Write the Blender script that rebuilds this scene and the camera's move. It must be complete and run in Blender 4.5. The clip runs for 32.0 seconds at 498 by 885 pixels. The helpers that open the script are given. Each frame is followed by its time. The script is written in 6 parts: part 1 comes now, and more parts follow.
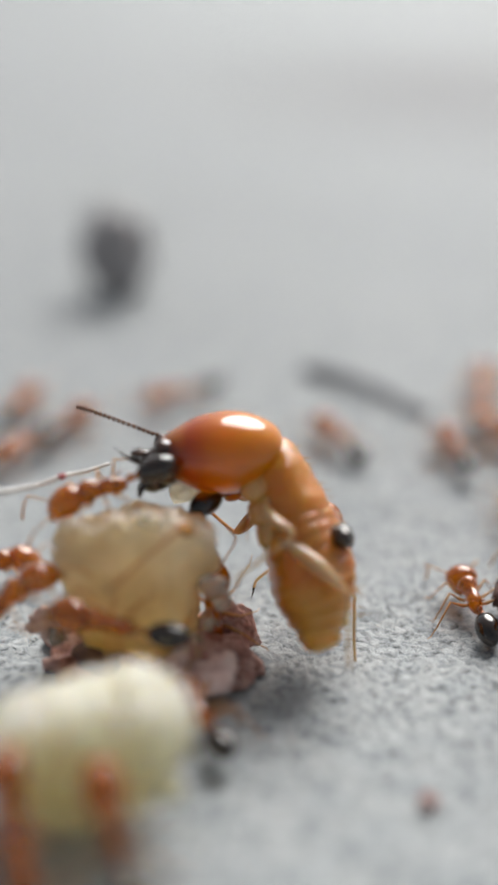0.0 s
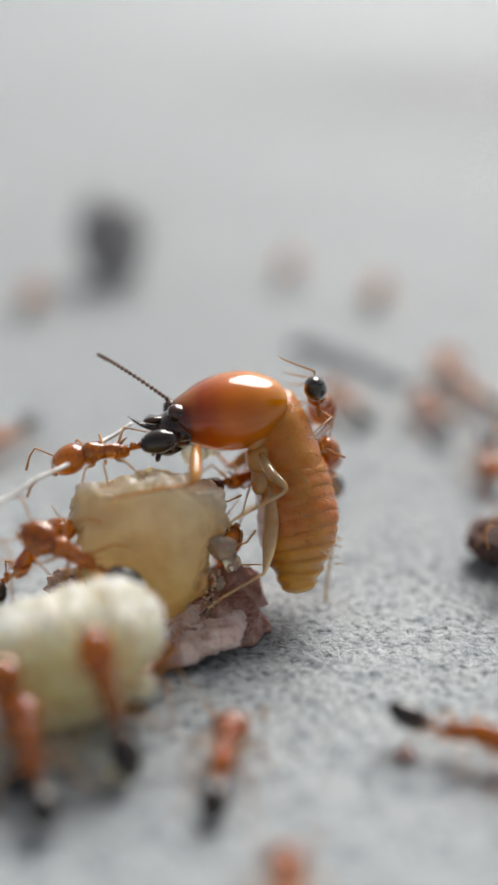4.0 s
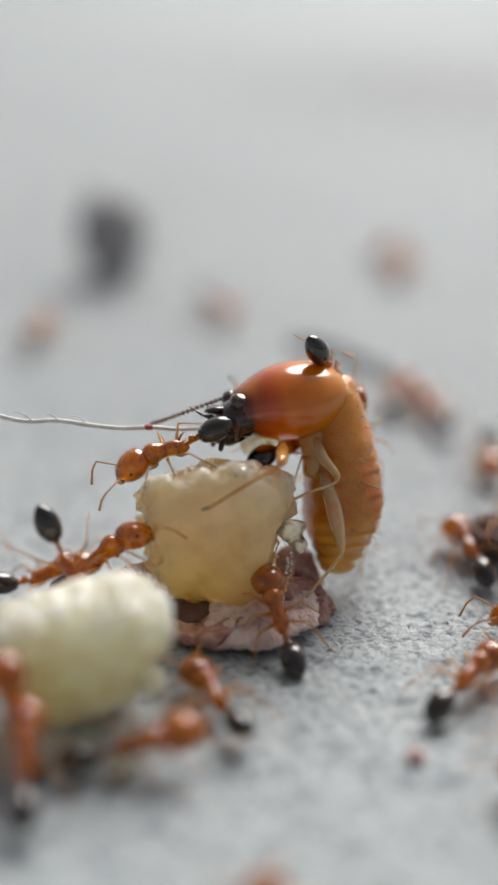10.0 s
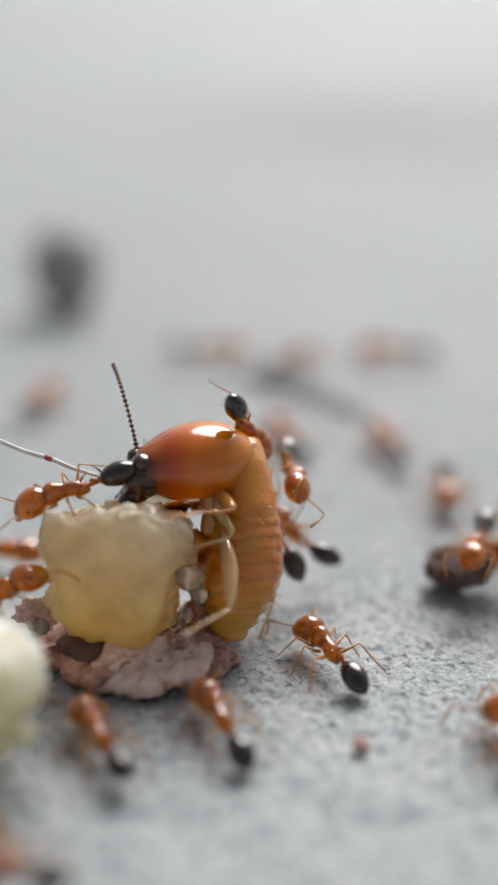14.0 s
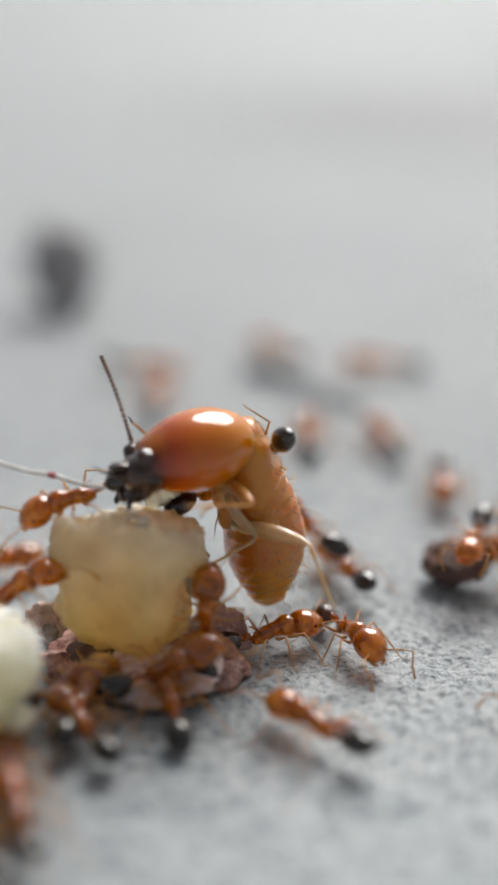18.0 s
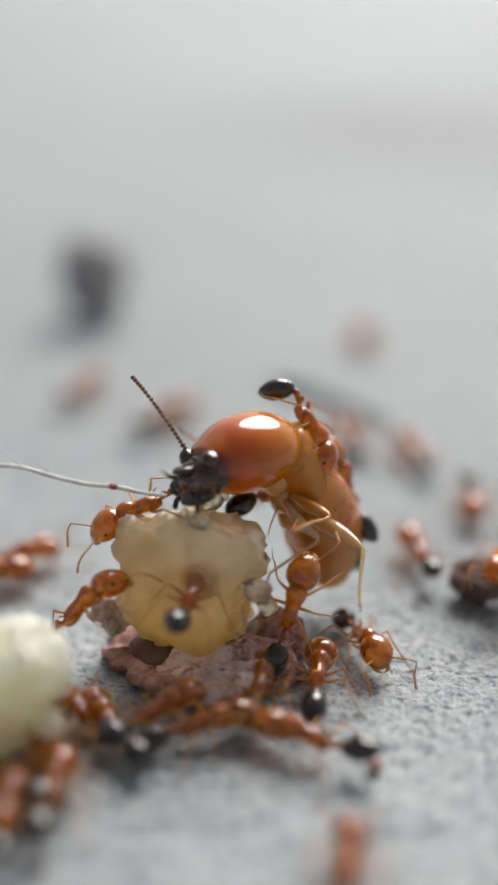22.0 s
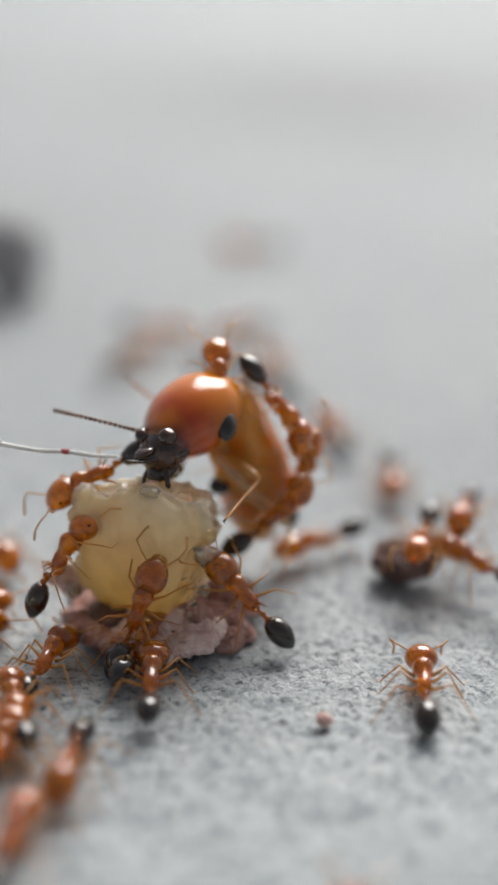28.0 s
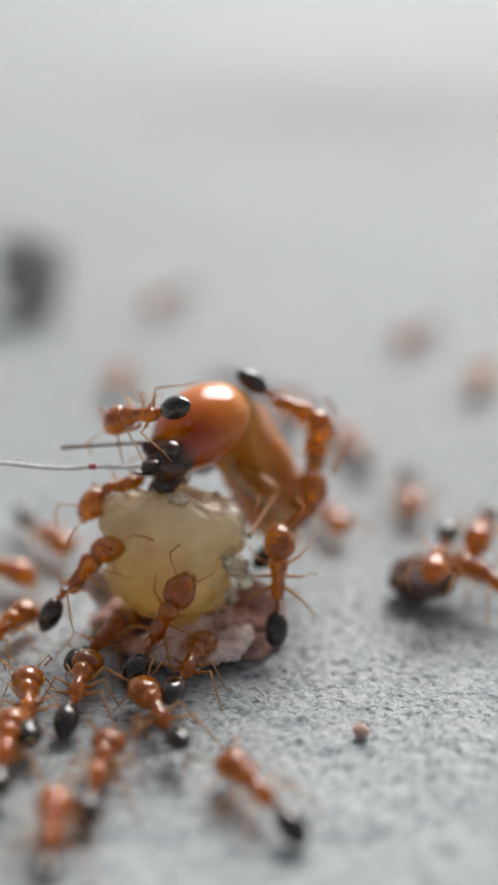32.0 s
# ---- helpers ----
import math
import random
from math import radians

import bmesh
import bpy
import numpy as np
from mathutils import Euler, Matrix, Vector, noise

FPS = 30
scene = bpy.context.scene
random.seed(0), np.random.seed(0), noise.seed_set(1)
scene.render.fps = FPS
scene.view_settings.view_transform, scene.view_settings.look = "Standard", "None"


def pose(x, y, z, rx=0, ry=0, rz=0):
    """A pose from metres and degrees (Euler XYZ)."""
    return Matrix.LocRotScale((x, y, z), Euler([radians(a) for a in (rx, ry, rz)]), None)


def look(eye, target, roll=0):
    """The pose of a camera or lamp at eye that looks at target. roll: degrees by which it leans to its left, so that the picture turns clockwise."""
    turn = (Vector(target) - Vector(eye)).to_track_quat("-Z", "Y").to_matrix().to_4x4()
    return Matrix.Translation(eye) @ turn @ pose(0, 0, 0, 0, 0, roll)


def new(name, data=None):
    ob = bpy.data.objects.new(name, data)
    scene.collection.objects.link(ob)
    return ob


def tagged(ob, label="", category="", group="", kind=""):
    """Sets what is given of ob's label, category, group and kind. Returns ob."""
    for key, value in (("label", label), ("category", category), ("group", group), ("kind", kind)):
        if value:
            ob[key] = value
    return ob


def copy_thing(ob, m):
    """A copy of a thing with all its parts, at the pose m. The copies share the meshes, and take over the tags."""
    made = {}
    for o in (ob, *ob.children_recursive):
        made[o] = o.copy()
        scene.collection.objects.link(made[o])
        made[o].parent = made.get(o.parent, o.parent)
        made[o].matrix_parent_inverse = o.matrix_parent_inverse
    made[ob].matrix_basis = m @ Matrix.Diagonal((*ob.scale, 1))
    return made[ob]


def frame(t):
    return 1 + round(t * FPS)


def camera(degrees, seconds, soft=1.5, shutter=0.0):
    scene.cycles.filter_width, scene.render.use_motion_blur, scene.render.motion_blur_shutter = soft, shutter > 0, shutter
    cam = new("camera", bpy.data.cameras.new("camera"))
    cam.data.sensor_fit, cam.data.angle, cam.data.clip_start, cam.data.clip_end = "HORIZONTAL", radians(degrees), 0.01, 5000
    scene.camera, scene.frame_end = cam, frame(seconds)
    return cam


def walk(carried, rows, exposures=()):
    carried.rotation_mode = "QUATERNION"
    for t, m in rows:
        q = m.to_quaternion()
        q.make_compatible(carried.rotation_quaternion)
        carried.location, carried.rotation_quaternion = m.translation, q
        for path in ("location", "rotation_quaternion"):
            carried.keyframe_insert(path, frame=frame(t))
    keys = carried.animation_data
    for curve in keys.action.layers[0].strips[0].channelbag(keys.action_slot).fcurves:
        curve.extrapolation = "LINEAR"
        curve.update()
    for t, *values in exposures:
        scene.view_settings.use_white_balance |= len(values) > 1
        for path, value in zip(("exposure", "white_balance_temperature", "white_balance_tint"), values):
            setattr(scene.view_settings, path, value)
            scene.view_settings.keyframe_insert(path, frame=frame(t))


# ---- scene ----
cam = camera(20.2, 32.0, soft=2.7)
# a close-up lens: a shallow plane of focus about 29 mm before it
cam.data.dof.use_dof = True
cam.data.dof.focus_distance = 0.0292
cam.data.dof.aperture_fstop = 45.0

PATH = [
    (0, pose(0.00000, -0.02470, 0.01535, 66.76, 0, 2.50)),
    (0.5, pose(0.00000, -0.02590, 0.01605, 67.48, 0, 1.12)),
    (1, pose(0.00000, -0.02680, 0.01655, 67.11, 0, 1.89)),
    (1.5, pose(0.00000, -0.02710, 0.01645, 66.67, 0, 2.11)),
    (2, pose(0.00000, -0.02740, 0.01635, 67.21, 0, 2.65)),
    (2.5, pose(0.00000, -0.02740, 0.01615, 67.13, 0, 2.01)),
    (3, pose(0.00000, -0.02740, 0.01595, 66.07, 0, 2.20)),
    (3.5, pose(0.00000, -0.02740, 0.01558, 66.60, 0, 1.99)),
    (4, pose(0.00000, -0.02740, 0.01520, 67.11, 0, 1.91)),
    (4.5, pose(0.00000, -0.02740, 0.01512, 67.20, 0, 2.86)),
    (6.5, pose(0.00000, -0.02740, 0.01506, 66.49, 0, 2.31)),
    (7, pose(0.00000, -0.02740, 0.01506, 65.79, 0, 1.92)),
    (7.5, pose(0.00000, -0.02740, 0.01507, 66.24, 0, 1.83)),
    (8, pose(0.00000, -0.02740, 0.01507, 66.55, 0, 1.91)),
    (8.5, pose(0.00000, -0.02740, 0.01507, 66.76, 0, 1.98)),
    (9, pose(0.00000, -0.02740, 0.01507, 67.34, 0, 2.10)),
    (9.5, pose(0.00000, -0.02740, 0.01508, 67.10, 0, 1.84)),
    (10, pose(0.00000, -0.02740, 0.01508, 67.11, 0, 1.95)),
    (10.5, pose(0.00000, -0.02740, 0.01508, 67.24, 0, 1.95)),
    (11, pose(0.00000, -0.02740, 0.01509, 67.04, 0, 1.82)),
    (11.5, pose(0.00000, -0.02740, 0.01509, 67.37, 0, 0.73)),
    (12, pose(0.00000, -0.02740, 0.01509, 68.09, 0, -3.28)),
    (12.5, pose(0.00000, -0.02740, 0.01510, 68.46, 0, -1.65)),
    (13, pose(0.00000, -0.02740, 0.01510, 68.56, 0, 0.23)),
    (13.5, pose(0.00000, -0.02740, 0.01510, 68.62, 0, 0.02)),
    (14, pose(0.00000, -0.02740, 0.01510, 68.50, 0, 0.00)),
    (14.5, pose(0.00000, -0.02740, 0.01511, 68.68, 0, -0.08)),
    (16.5, pose(0.00000, -0.02740, 0.01512, 68.47, 0, 0.03)),
    (17, pose(0.00000, -0.02740, 0.01512, 68.72, 0, -0.00)),
    (17.5, pose(0.00000, -0.02740, 0.01513, 68.53, 0, -0.20)),
    (18, pose(0.00000, -0.02740, 0.01513, 68.26, 0, -0.12)),
    (18.5, pose(0.00000, -0.02740, 0.01513, 68.34, 0, -0.35)),
    (19, pose(0.00000, -0.02740, 0.01513, 68.56, 0, -0.58)),
    (19.5, pose(0.00000, -0.02740, 0.01514, 68.95, 0, -0.64)),
    (20, pose(0.00000, -0.02740, 0.01514, 69.21, 0, -0.57)),
    (20.5, pose(0.00000, -0.02740, 0.01514, 68.47, 0, -0.50)),
    (21, pose(0.00000, -0.02740, 0.01515, 68.39, 0, -0.42)),
    (21.5, pose(0.00000, -0.02740, 0.01515, 68.54, 0, 0.08)),
    (22, pose(0.00000, -0.02740, 0.01535, 68.53, 0, 1.14)),
    (22.5, pose(0.00000, -0.02740, 0.01555, 67.27, 0, -2.57)),
    (23, pose(0.00000, -0.02740, 0.01575, 67.94, 0, 0.03)),
    (23.5, pose(0.00000, -0.02740, 0.01580, 66.91, 0, -2.75)),
    (24, pose(0.00000, -0.02740, 0.01585, 66.86, 0, -1.97)),
    (24.5, pose(0.00000, -0.02740, 0.01588, 66.81, 0, -2.15)),
    (25, pose(0.00000, -0.02740, 0.01590, 66.93, 0, -1.42)),
    (25.5, pose(0.00000, -0.02740, 0.01593, 66.70, 0, -2.40)),
    (26, pose(0.00000, -0.02740, 0.01595, 66.72, 0, -2.29)),
    (26.5, pose(0.00000, -0.02740, 0.01596, 66.75, 0, -2.37)),
    (28.5, pose(0.00000, -0.02740, 0.01601, 66.97, 0, -2.29)),
    (29, pose(0.00000, -0.02740, 0.01603, 66.94, 0, -2.16)),
    (29.5, pose(0.00000, -0.02740, 0.01604, 67.04, 0, -2.14)),
    (30, pose(0.00000, -0.02740, 0.01605, 67.19, 0, -1.96)),
    (30.5, pose(0.00000, -0.02740, 0.01610, 67.24, 0, -1.80)),
    (31, pose(0.00000, -0.02740, 0.01615, 67.26, 0, -1.84)),
    (31.5, pose(0.00000, -0.02740, 0.01620, 67.29, 0, -1.79)),
    (32, pose(0.00000, -0.02740, 0.01625, 67.27, 0, -1.52)),
]
walk(cam, PATH)

MM = 0.001


def at(x, y, z, rx=0, ry=0, rz=0):
    """A pose in millimetres and degrees."""
    return pose(x * MM, y * MM, z * MM, rx, ry, rz)


# ---- light: a bright overcast sky, softly brighter behind and to the right ----
world = bpy.data.worlds.new("overcast_sky")
scene.world = world
world.use_nodes = True
sky = world.node_tree.nodes.new("ShaderNodeTexSky")
sky.sky_type = "NISHITA"
sky.sun_disc = False
sky.sun_elevation = radians(45)
sky.sun_rotation = radians(17.5)
sky.air_density, sky.dust_density, sky.ozone_density = 1.0, 4.0, 1.0
mute = world.node_tree.nodes.new("ShaderNodeHueSaturation")
mute.inputs["Saturation"].default_value = 0.25
back = world.node_tree.nodes["Background"]
back.inputs["Strength"].default_value = 0.095
world.node_tree.links.new(sky.outputs[0], mute.inputs["Color"])
world.node_tree.links.new(mute.outputs[0], back.inputs["Color"])

sun = new("sun", bpy.data.lights.new("sun", "SUN"))
sun.data.energy, sun.data.angle, sun.data.color = 3.9, radians(40), (1.0, 0.969, 0.93)
sun.matrix_world = look((0.26, 0.82, 0.86), (0, 0, 0))
scene.view_settings.exposure = 0.0


# ---- materials ----
def material(name):
    m = bpy.data.materials.new(name)
    m.use_nodes = True
    nt = m.node_tree
    return m, nt, nt.nodes["Principled BSDF"]


def node(nt, kind, **sets):
    n = nt.nodes.new(kind)
    for key, value in sets.items():
        n.inputs[key.replace("_", " ")].default_value = value
    return n


def ramp(nt, fac, stops):
    r = nt.nodes.new("ShaderNodeValToRGB")
    while len(r.color_ramp.elements) < len(stops):
        r.color_ramp.elements.new(0.5)
    for e, (p, c) in zip(r.color_ramp.elements, stops):
        e.position, e.color = p, (*c, 1)
    nt.links.new(fac, r.inputs[0])
    return r.outputs[0]


def mixed(nt, a, b, fac, how="MIX"):
    m = nt.nodes.new("ShaderNodeMix")
    m.data_type, m.blend_type = "RGBA", how
    for socket, value in ((m.inputs[6], a), (m.inputs[7], b), (m.inputs[0], fac)):
        if isinstance(value, (tuple, float, int)):
            socket.default_value = (*value, 1) if isinstance(value, tuple) else value
        else:
            nt.links.new(value, socket)
    return m.outputs[2]


def coords(nt, scale=(1, 1, 1)):
    c = nt.nodes.new("ShaderNodeTexCoord")
    m = nt.nodes.new("ShaderNodeMapping")
    m.inputs["Scale"].default_value = scale
    nt.links.new(c.outputs["Object"], m.inputs[0])
    return m.outputs[0]


def grain(nt, vec, scale, detail=3.0, rough=0.55, distortion=0.0):
    n = node(nt, "ShaderNodeTexNoise", Scale=scale, Detail=detail, Roughness=rough, Distortion=distortion)
    nt.links.new(vec, n.inputs["Vector"])
    return n.outputs["Fac"]


def bumped(nt, bsdf, height, strength, distance, wet=False):
    b = node(nt, "ShaderNodeBump", Strength=strength, Distance=distance)
    nt.links.new(height, b.inputs["Height"])
    nt.links.new(b.outputs[0], bsdf.inputs["Normal"])
    if wet:
        nt.links.new(bsdf.inputs["Normal"].links[0].from_socket, bsdf.inputs["Coat Normal"])


def shell(name, low, high, rough, sss=0.3, reach=0.00025, scale=2500, coat=0.4, bump=0.15, spread=0.15, clear=0.0, gloss=1.5):
    """Insect cuticle: colour that wanders between two tones, some light let through, a hard gloss."""
    m, nt, p = material(name)
    v = coords(nt)
    col = ramp(nt, grain(nt, v, scale, 3), [(0.5 - spread, low), (0.5 + spread, high)])
    info = nt.nodes.new("ShaderNodeObjectInfo")
    hs = node(nt, "ShaderNodeHueSaturation", Saturation=1.0)
    mr = node(nt, "ShaderNodeMapRange", To_Min=0.85, To_Max=1.15)
    nt.links.new(info.outputs["Random"], mr.inputs[0])
    nt.links.new(mr.outputs[0], hs.inputs["Value"])
    nt.links.new(col, hs.inputs["Color"])
    nt.links.new(hs.outputs[0], p.inputs["Base Color"])
    p.inputs["Roughness"].default_value = rough
    p.inputs["Subsurface Weight"].default_value = sss
    p.inputs["Transmission Weight"].default_value = clear
    p.inputs["IOR"].default_value = 1.4
    p.inputs["Subsurface Radius"].default_value = (1.0, 0.35, 0.1)
    p.inputs["Subsurface Scale"].default_value = reach
    p.inputs["Specular IOR Level"].default_value = 0.2
    p.inputs["Coat Weight"].default_value = coat
    p.inputs["Coat Roughness"].default_value = 0.05
    p.inputs["Coat IOR"].default_value = gloss
    bumped(nt, p, grain(nt, v, scale * 7, 2), bump, 0.00001)
    return m


AMBER = shell("amber_cuticle", (0.38, 0.065, 0.001), (0.84, 0.27, 0.003), 0.14, sss=0.0, coat=0.85, clear=0.6, spread=0.2, scale=3200, gloss=1.55)
PALE_LEG = shell("leg_cuticle", (0.52, 0.22, 0.05), (0.72, 0.36, 0.10), 0.3, sss=0.1, coat=0.2, clear=0.5)
GASTER = shell("black_gaster", (0.006, 0.005, 0.004), (0.03, 0.015, 0.008), 0.14, sss=0.0, coat=1.0, bump=0.04, gloss=1.6)
EYE = shell("eye_black", (0.004, 0.004, 0.004), (0.01, 0.008, 0.006), 0.2, sss=0.0)
DARK_JAW = shell("dark_jaw", (0.010, 0.006, 0.005), (0.05, 0.022, 0.012), 0.08, sss=0.0, coat=1.0, gloss=1.5)
FACE = shell("brown_face", (0.016, 0.008, 0.006), (0.085, 0.034, 0.018), 0.08, sss=0.0, coat=1.0, bump=0.1, gloss=1.55)


def body_shell():
    """Soft termite skin: amber by the head, straw-coloured towards the tip, finely creased."""
    m, nt, p = material("termite_body")
    v = coords(nt)
    sep = nt.nodes.new("ShaderNodeSeparateXYZ")
    nt.links.new(v, sep.inputs[0])
    along = node(nt, "ShaderNodeMapRange", From_Min=0.0, From_Max=0.0044)
    nt.links.new(sep.outputs[0], along.inputs[0])
    tone = ramp(nt, along.outputs[0], [(0.0, (0.88, 0.34, 0.02)), (0.35, (0.84, 0.25, 0.008)), (0.55, (0.80, 0.20, 0.006)), (0.85, (0.86, 0.38, 0.03)), (1.0, (0.88, 0.52, 0.11))])
    # pale fat bodies and dark gut showing through the skin
    fat = ramp(nt, grain(nt, coords(nt, (0.7, 1.0, 1.0)), 1700, 5, 0.62, 0.5), [(0.44, (0, 0, 0)), (0.64, (0.5, 0.5, 0.5))])
    tone = mixed(nt, tone, (0.86, 0.46, 0.06), fat)
    blotch = ramp(nt, grain(nt, v, 800, 5, 0.65), [(0.34, (0.58, 0.32, 0.18)), (0.47, (0.92, 0.82, 0.70)), (0.6, (1.0, 1.0, 1.0))])
    nt.links.new(mixed(nt, tone, blotch, 0.85, "MULTIPLY"), p.inputs["Base Color"])
    p.inputs["Roughness"].default_value = 0.32
    p.inputs["Subsurface Weight"].default_value = 0.6
    p.inputs["Subsurface Radius"].default_value = (1.0, 0.6, 0.08)
    p.inputs["Subsurface Scale"].default_value = 0.00035
    p.inputs["Transmission Weight"].default_value = 0.36
    p.inputs["Specular IOR Level"].default_value = 0.15
    p.inputs["IOR"].default_value = 1.34
    p.inputs["Coat Weight"].default_value = 0.9
    p.inputs["Coat IOR"].default_value = 1.6
    p.inputs["Coat Roughness"].default_value = 0.08
    crease = grain(nt, coords(nt, (1.6, 1.0, 1.0)), 3200, 5, 0.65)
    bumped(nt, p, crease, 0.55, 0.0001, True)
    return m


BODY = body_shell()

GLASSY_LEG = shell("termite_leg", (0.80, 0.50, 0.20), (0.92, 0.70, 0.40), 0.18, sss=0.2, reach=0.0003, coat=0.9, clear=0.55, gloss=1.6)
HIP = shell("soft_hip_skin", (0.80, 0.34, 0.06), (0.90, 0.52, 0.18), 0.2, sss=0.35, reach=0.0003, coat=1.0, clear=0.4, bump=0.1, gloss=1.6)
# fore legs: darker amber than the others, their shade put into the colour
SHADED_LEG = shell("shaded_fore_leg", (0.50, 0.20, 0.035), (0.66, 0.32, 0.08), 0.24, sss=0.1, coat=0.7, clear=0.12, gloss=1.55)
BEAD = shell("antenna_bead", (0.10, 0.055, 0.035), (0.24, 0.13, 0.08), 0.35, sss=0.1, coat=0.2)


def head_shell():
    m, nt, p = material("termite_head_shell")
    v = coords(nt)
    sep = nt.nodes.new("ShaderNodeSeparateXYZ")
    nt.links.new(v, sep.inputs[0])
    along = node(nt, "ShaderNodeMapRange", From_Min=0.0, From_Max=0.0024)
    nt.links.new(sep.outputs[0], along.inputs[0])
    body = ramp(nt, along.outputs[0], [(0.0, (0.86, 0.29, 0.001)), (0.42, (0.78, 0.19, 0.0)), (0.70, (0.46, 0.055, 0.0)), (0.88, (0.18, 0.02, 0.001)), (1.0, (0.06, 0.01, 0.002))])
    col = mixed(nt, body, (0.78, 0.26, 0.001), ramp(nt, grain(nt, v, 900, 2), [(0.45, (0, 0, 0)), (0.8, (0.5, 0.5, 0.5))]))
    nt.links.new(col, p.inputs["Base Color"])
    p.inputs["Roughness"].default_value = 0.22
    p.inputs["Subsurface Weight"].default_value = 0.2
    p.inputs["Transmission Weight"].default_value = 0.38
    p.inputs["IOR"].default_value = 1.36
    p.inputs["Specular IOR Level"].default_value = 0.0
    p.inputs["Subsurface Radius"].default_value = (1.0, 0.35, 0.06)
    p.inputs["Subsurface Scale"].default_value = 0.0006
    p.inputs["Coat Weight"].default_value = 1.0
    p.inputs["Coat Roughness"].default_value = 0.03
    p.inputs["Coat IOR"].default_value = 1.58
    bumped(nt, p, grain(nt, v, 1500, 3, 0.6), 0.22, 0.00004, True)
    return m


HEAD = head_shell()


def lump_stuff(name, clear, low, mid, high, rough=0.32, coat=0.5):
    """Moist starchy crumb: clouded, yellower towards its underside, with a wet sheen."""
    m, nt, p = material(name)
    v = coords(nt)
    sep = nt.nodes.new("ShaderNodeSeparateXYZ")
    nt.links.new(v, sep.inputs[0])
    up = node(nt, "ShaderNodeMapRange", From_Min=0.0002, From_Max=0.0034)
    nt.links.new(sep.outputs[2], up.inputs[0])
    wander = node(nt, "ShaderNodeMath", Value=0.0)
    wander.operation = "ADD"
    shift = node(nt, "ShaderNodeMapRange", To_Min=-0.25, To_Max=0.25)
    nt.links.new(grain(nt, v, 700, 3), shift.inputs[0])
    nt.links.new(up.outputs[0], wander.inputs[0])
    nt.links.new(shift.outputs[0], wander.inputs[1])
    col = ramp(nt, wander.outputs[0], [(0.0, low), (0.45, mid), (1.0, high)])
    cloud = ramp(nt, grain(nt, v, 1500, 4, 0.6), [(0.36, (0.80, 0.74, 0.62)), (0.58, (1.0, 1.0, 1.0))])
    col = mixed(nt, col, cloud, 0.8, "MULTIPLY")
    nt.links.new(col, p.inputs["Base Color"])
    p.inputs["Roughness"].default_value = rough
    p.inputs["Transmission Weight"].default_value = clear
    p.inputs["IOR"].default_value = 1.36
    p.inputs["Subsurface Weight"].default_value = 1.0
    p.inputs["Subsurface Radius"].default_value = (1.0, 0.92, 0.65)
    p.inputs["Subsurface Scale"].default_value = 0.0022
    p.inputs["Coat Weight"].default_value = coat
    p.inputs["Coat Roughness"].default_value = 0.15
    bumped(nt, p, grain(nt, v, 2200, 4, 0.55), 0.14, 0.00006, True)
    return m


LUMP = lump_stuff("moist_crumb", 0.52, (0.92, 0.62, 0.10), (0.90, 0.66, 0.30), (0.88, 0.71, 0.50), 0.36, 0.5)
# pale yellow stuff for small added beads that stand in for glints
GLINT = lump_stuff("wet_bead", 0.1, (0.95, 0.84, 0.50), (0.95, 0.87, 0.60), (0.95, 0.90, 0.70), 0.12, 1.0)
GLASSY = lump_stuff("glassy_crumb", 0.75, (0.90, 0.84, 0.66), (0.91, 0.87, 0.74), (0.92, 0.89, 0.80), 0.2)
NEAR_LUMP = lump_stuff("pale_crumb", 0.35, (0.90, 0.83, 0.52), (0.93, 0.90, 0.70), (0.95, 0.94, 0.86), 0.5, 0.2)


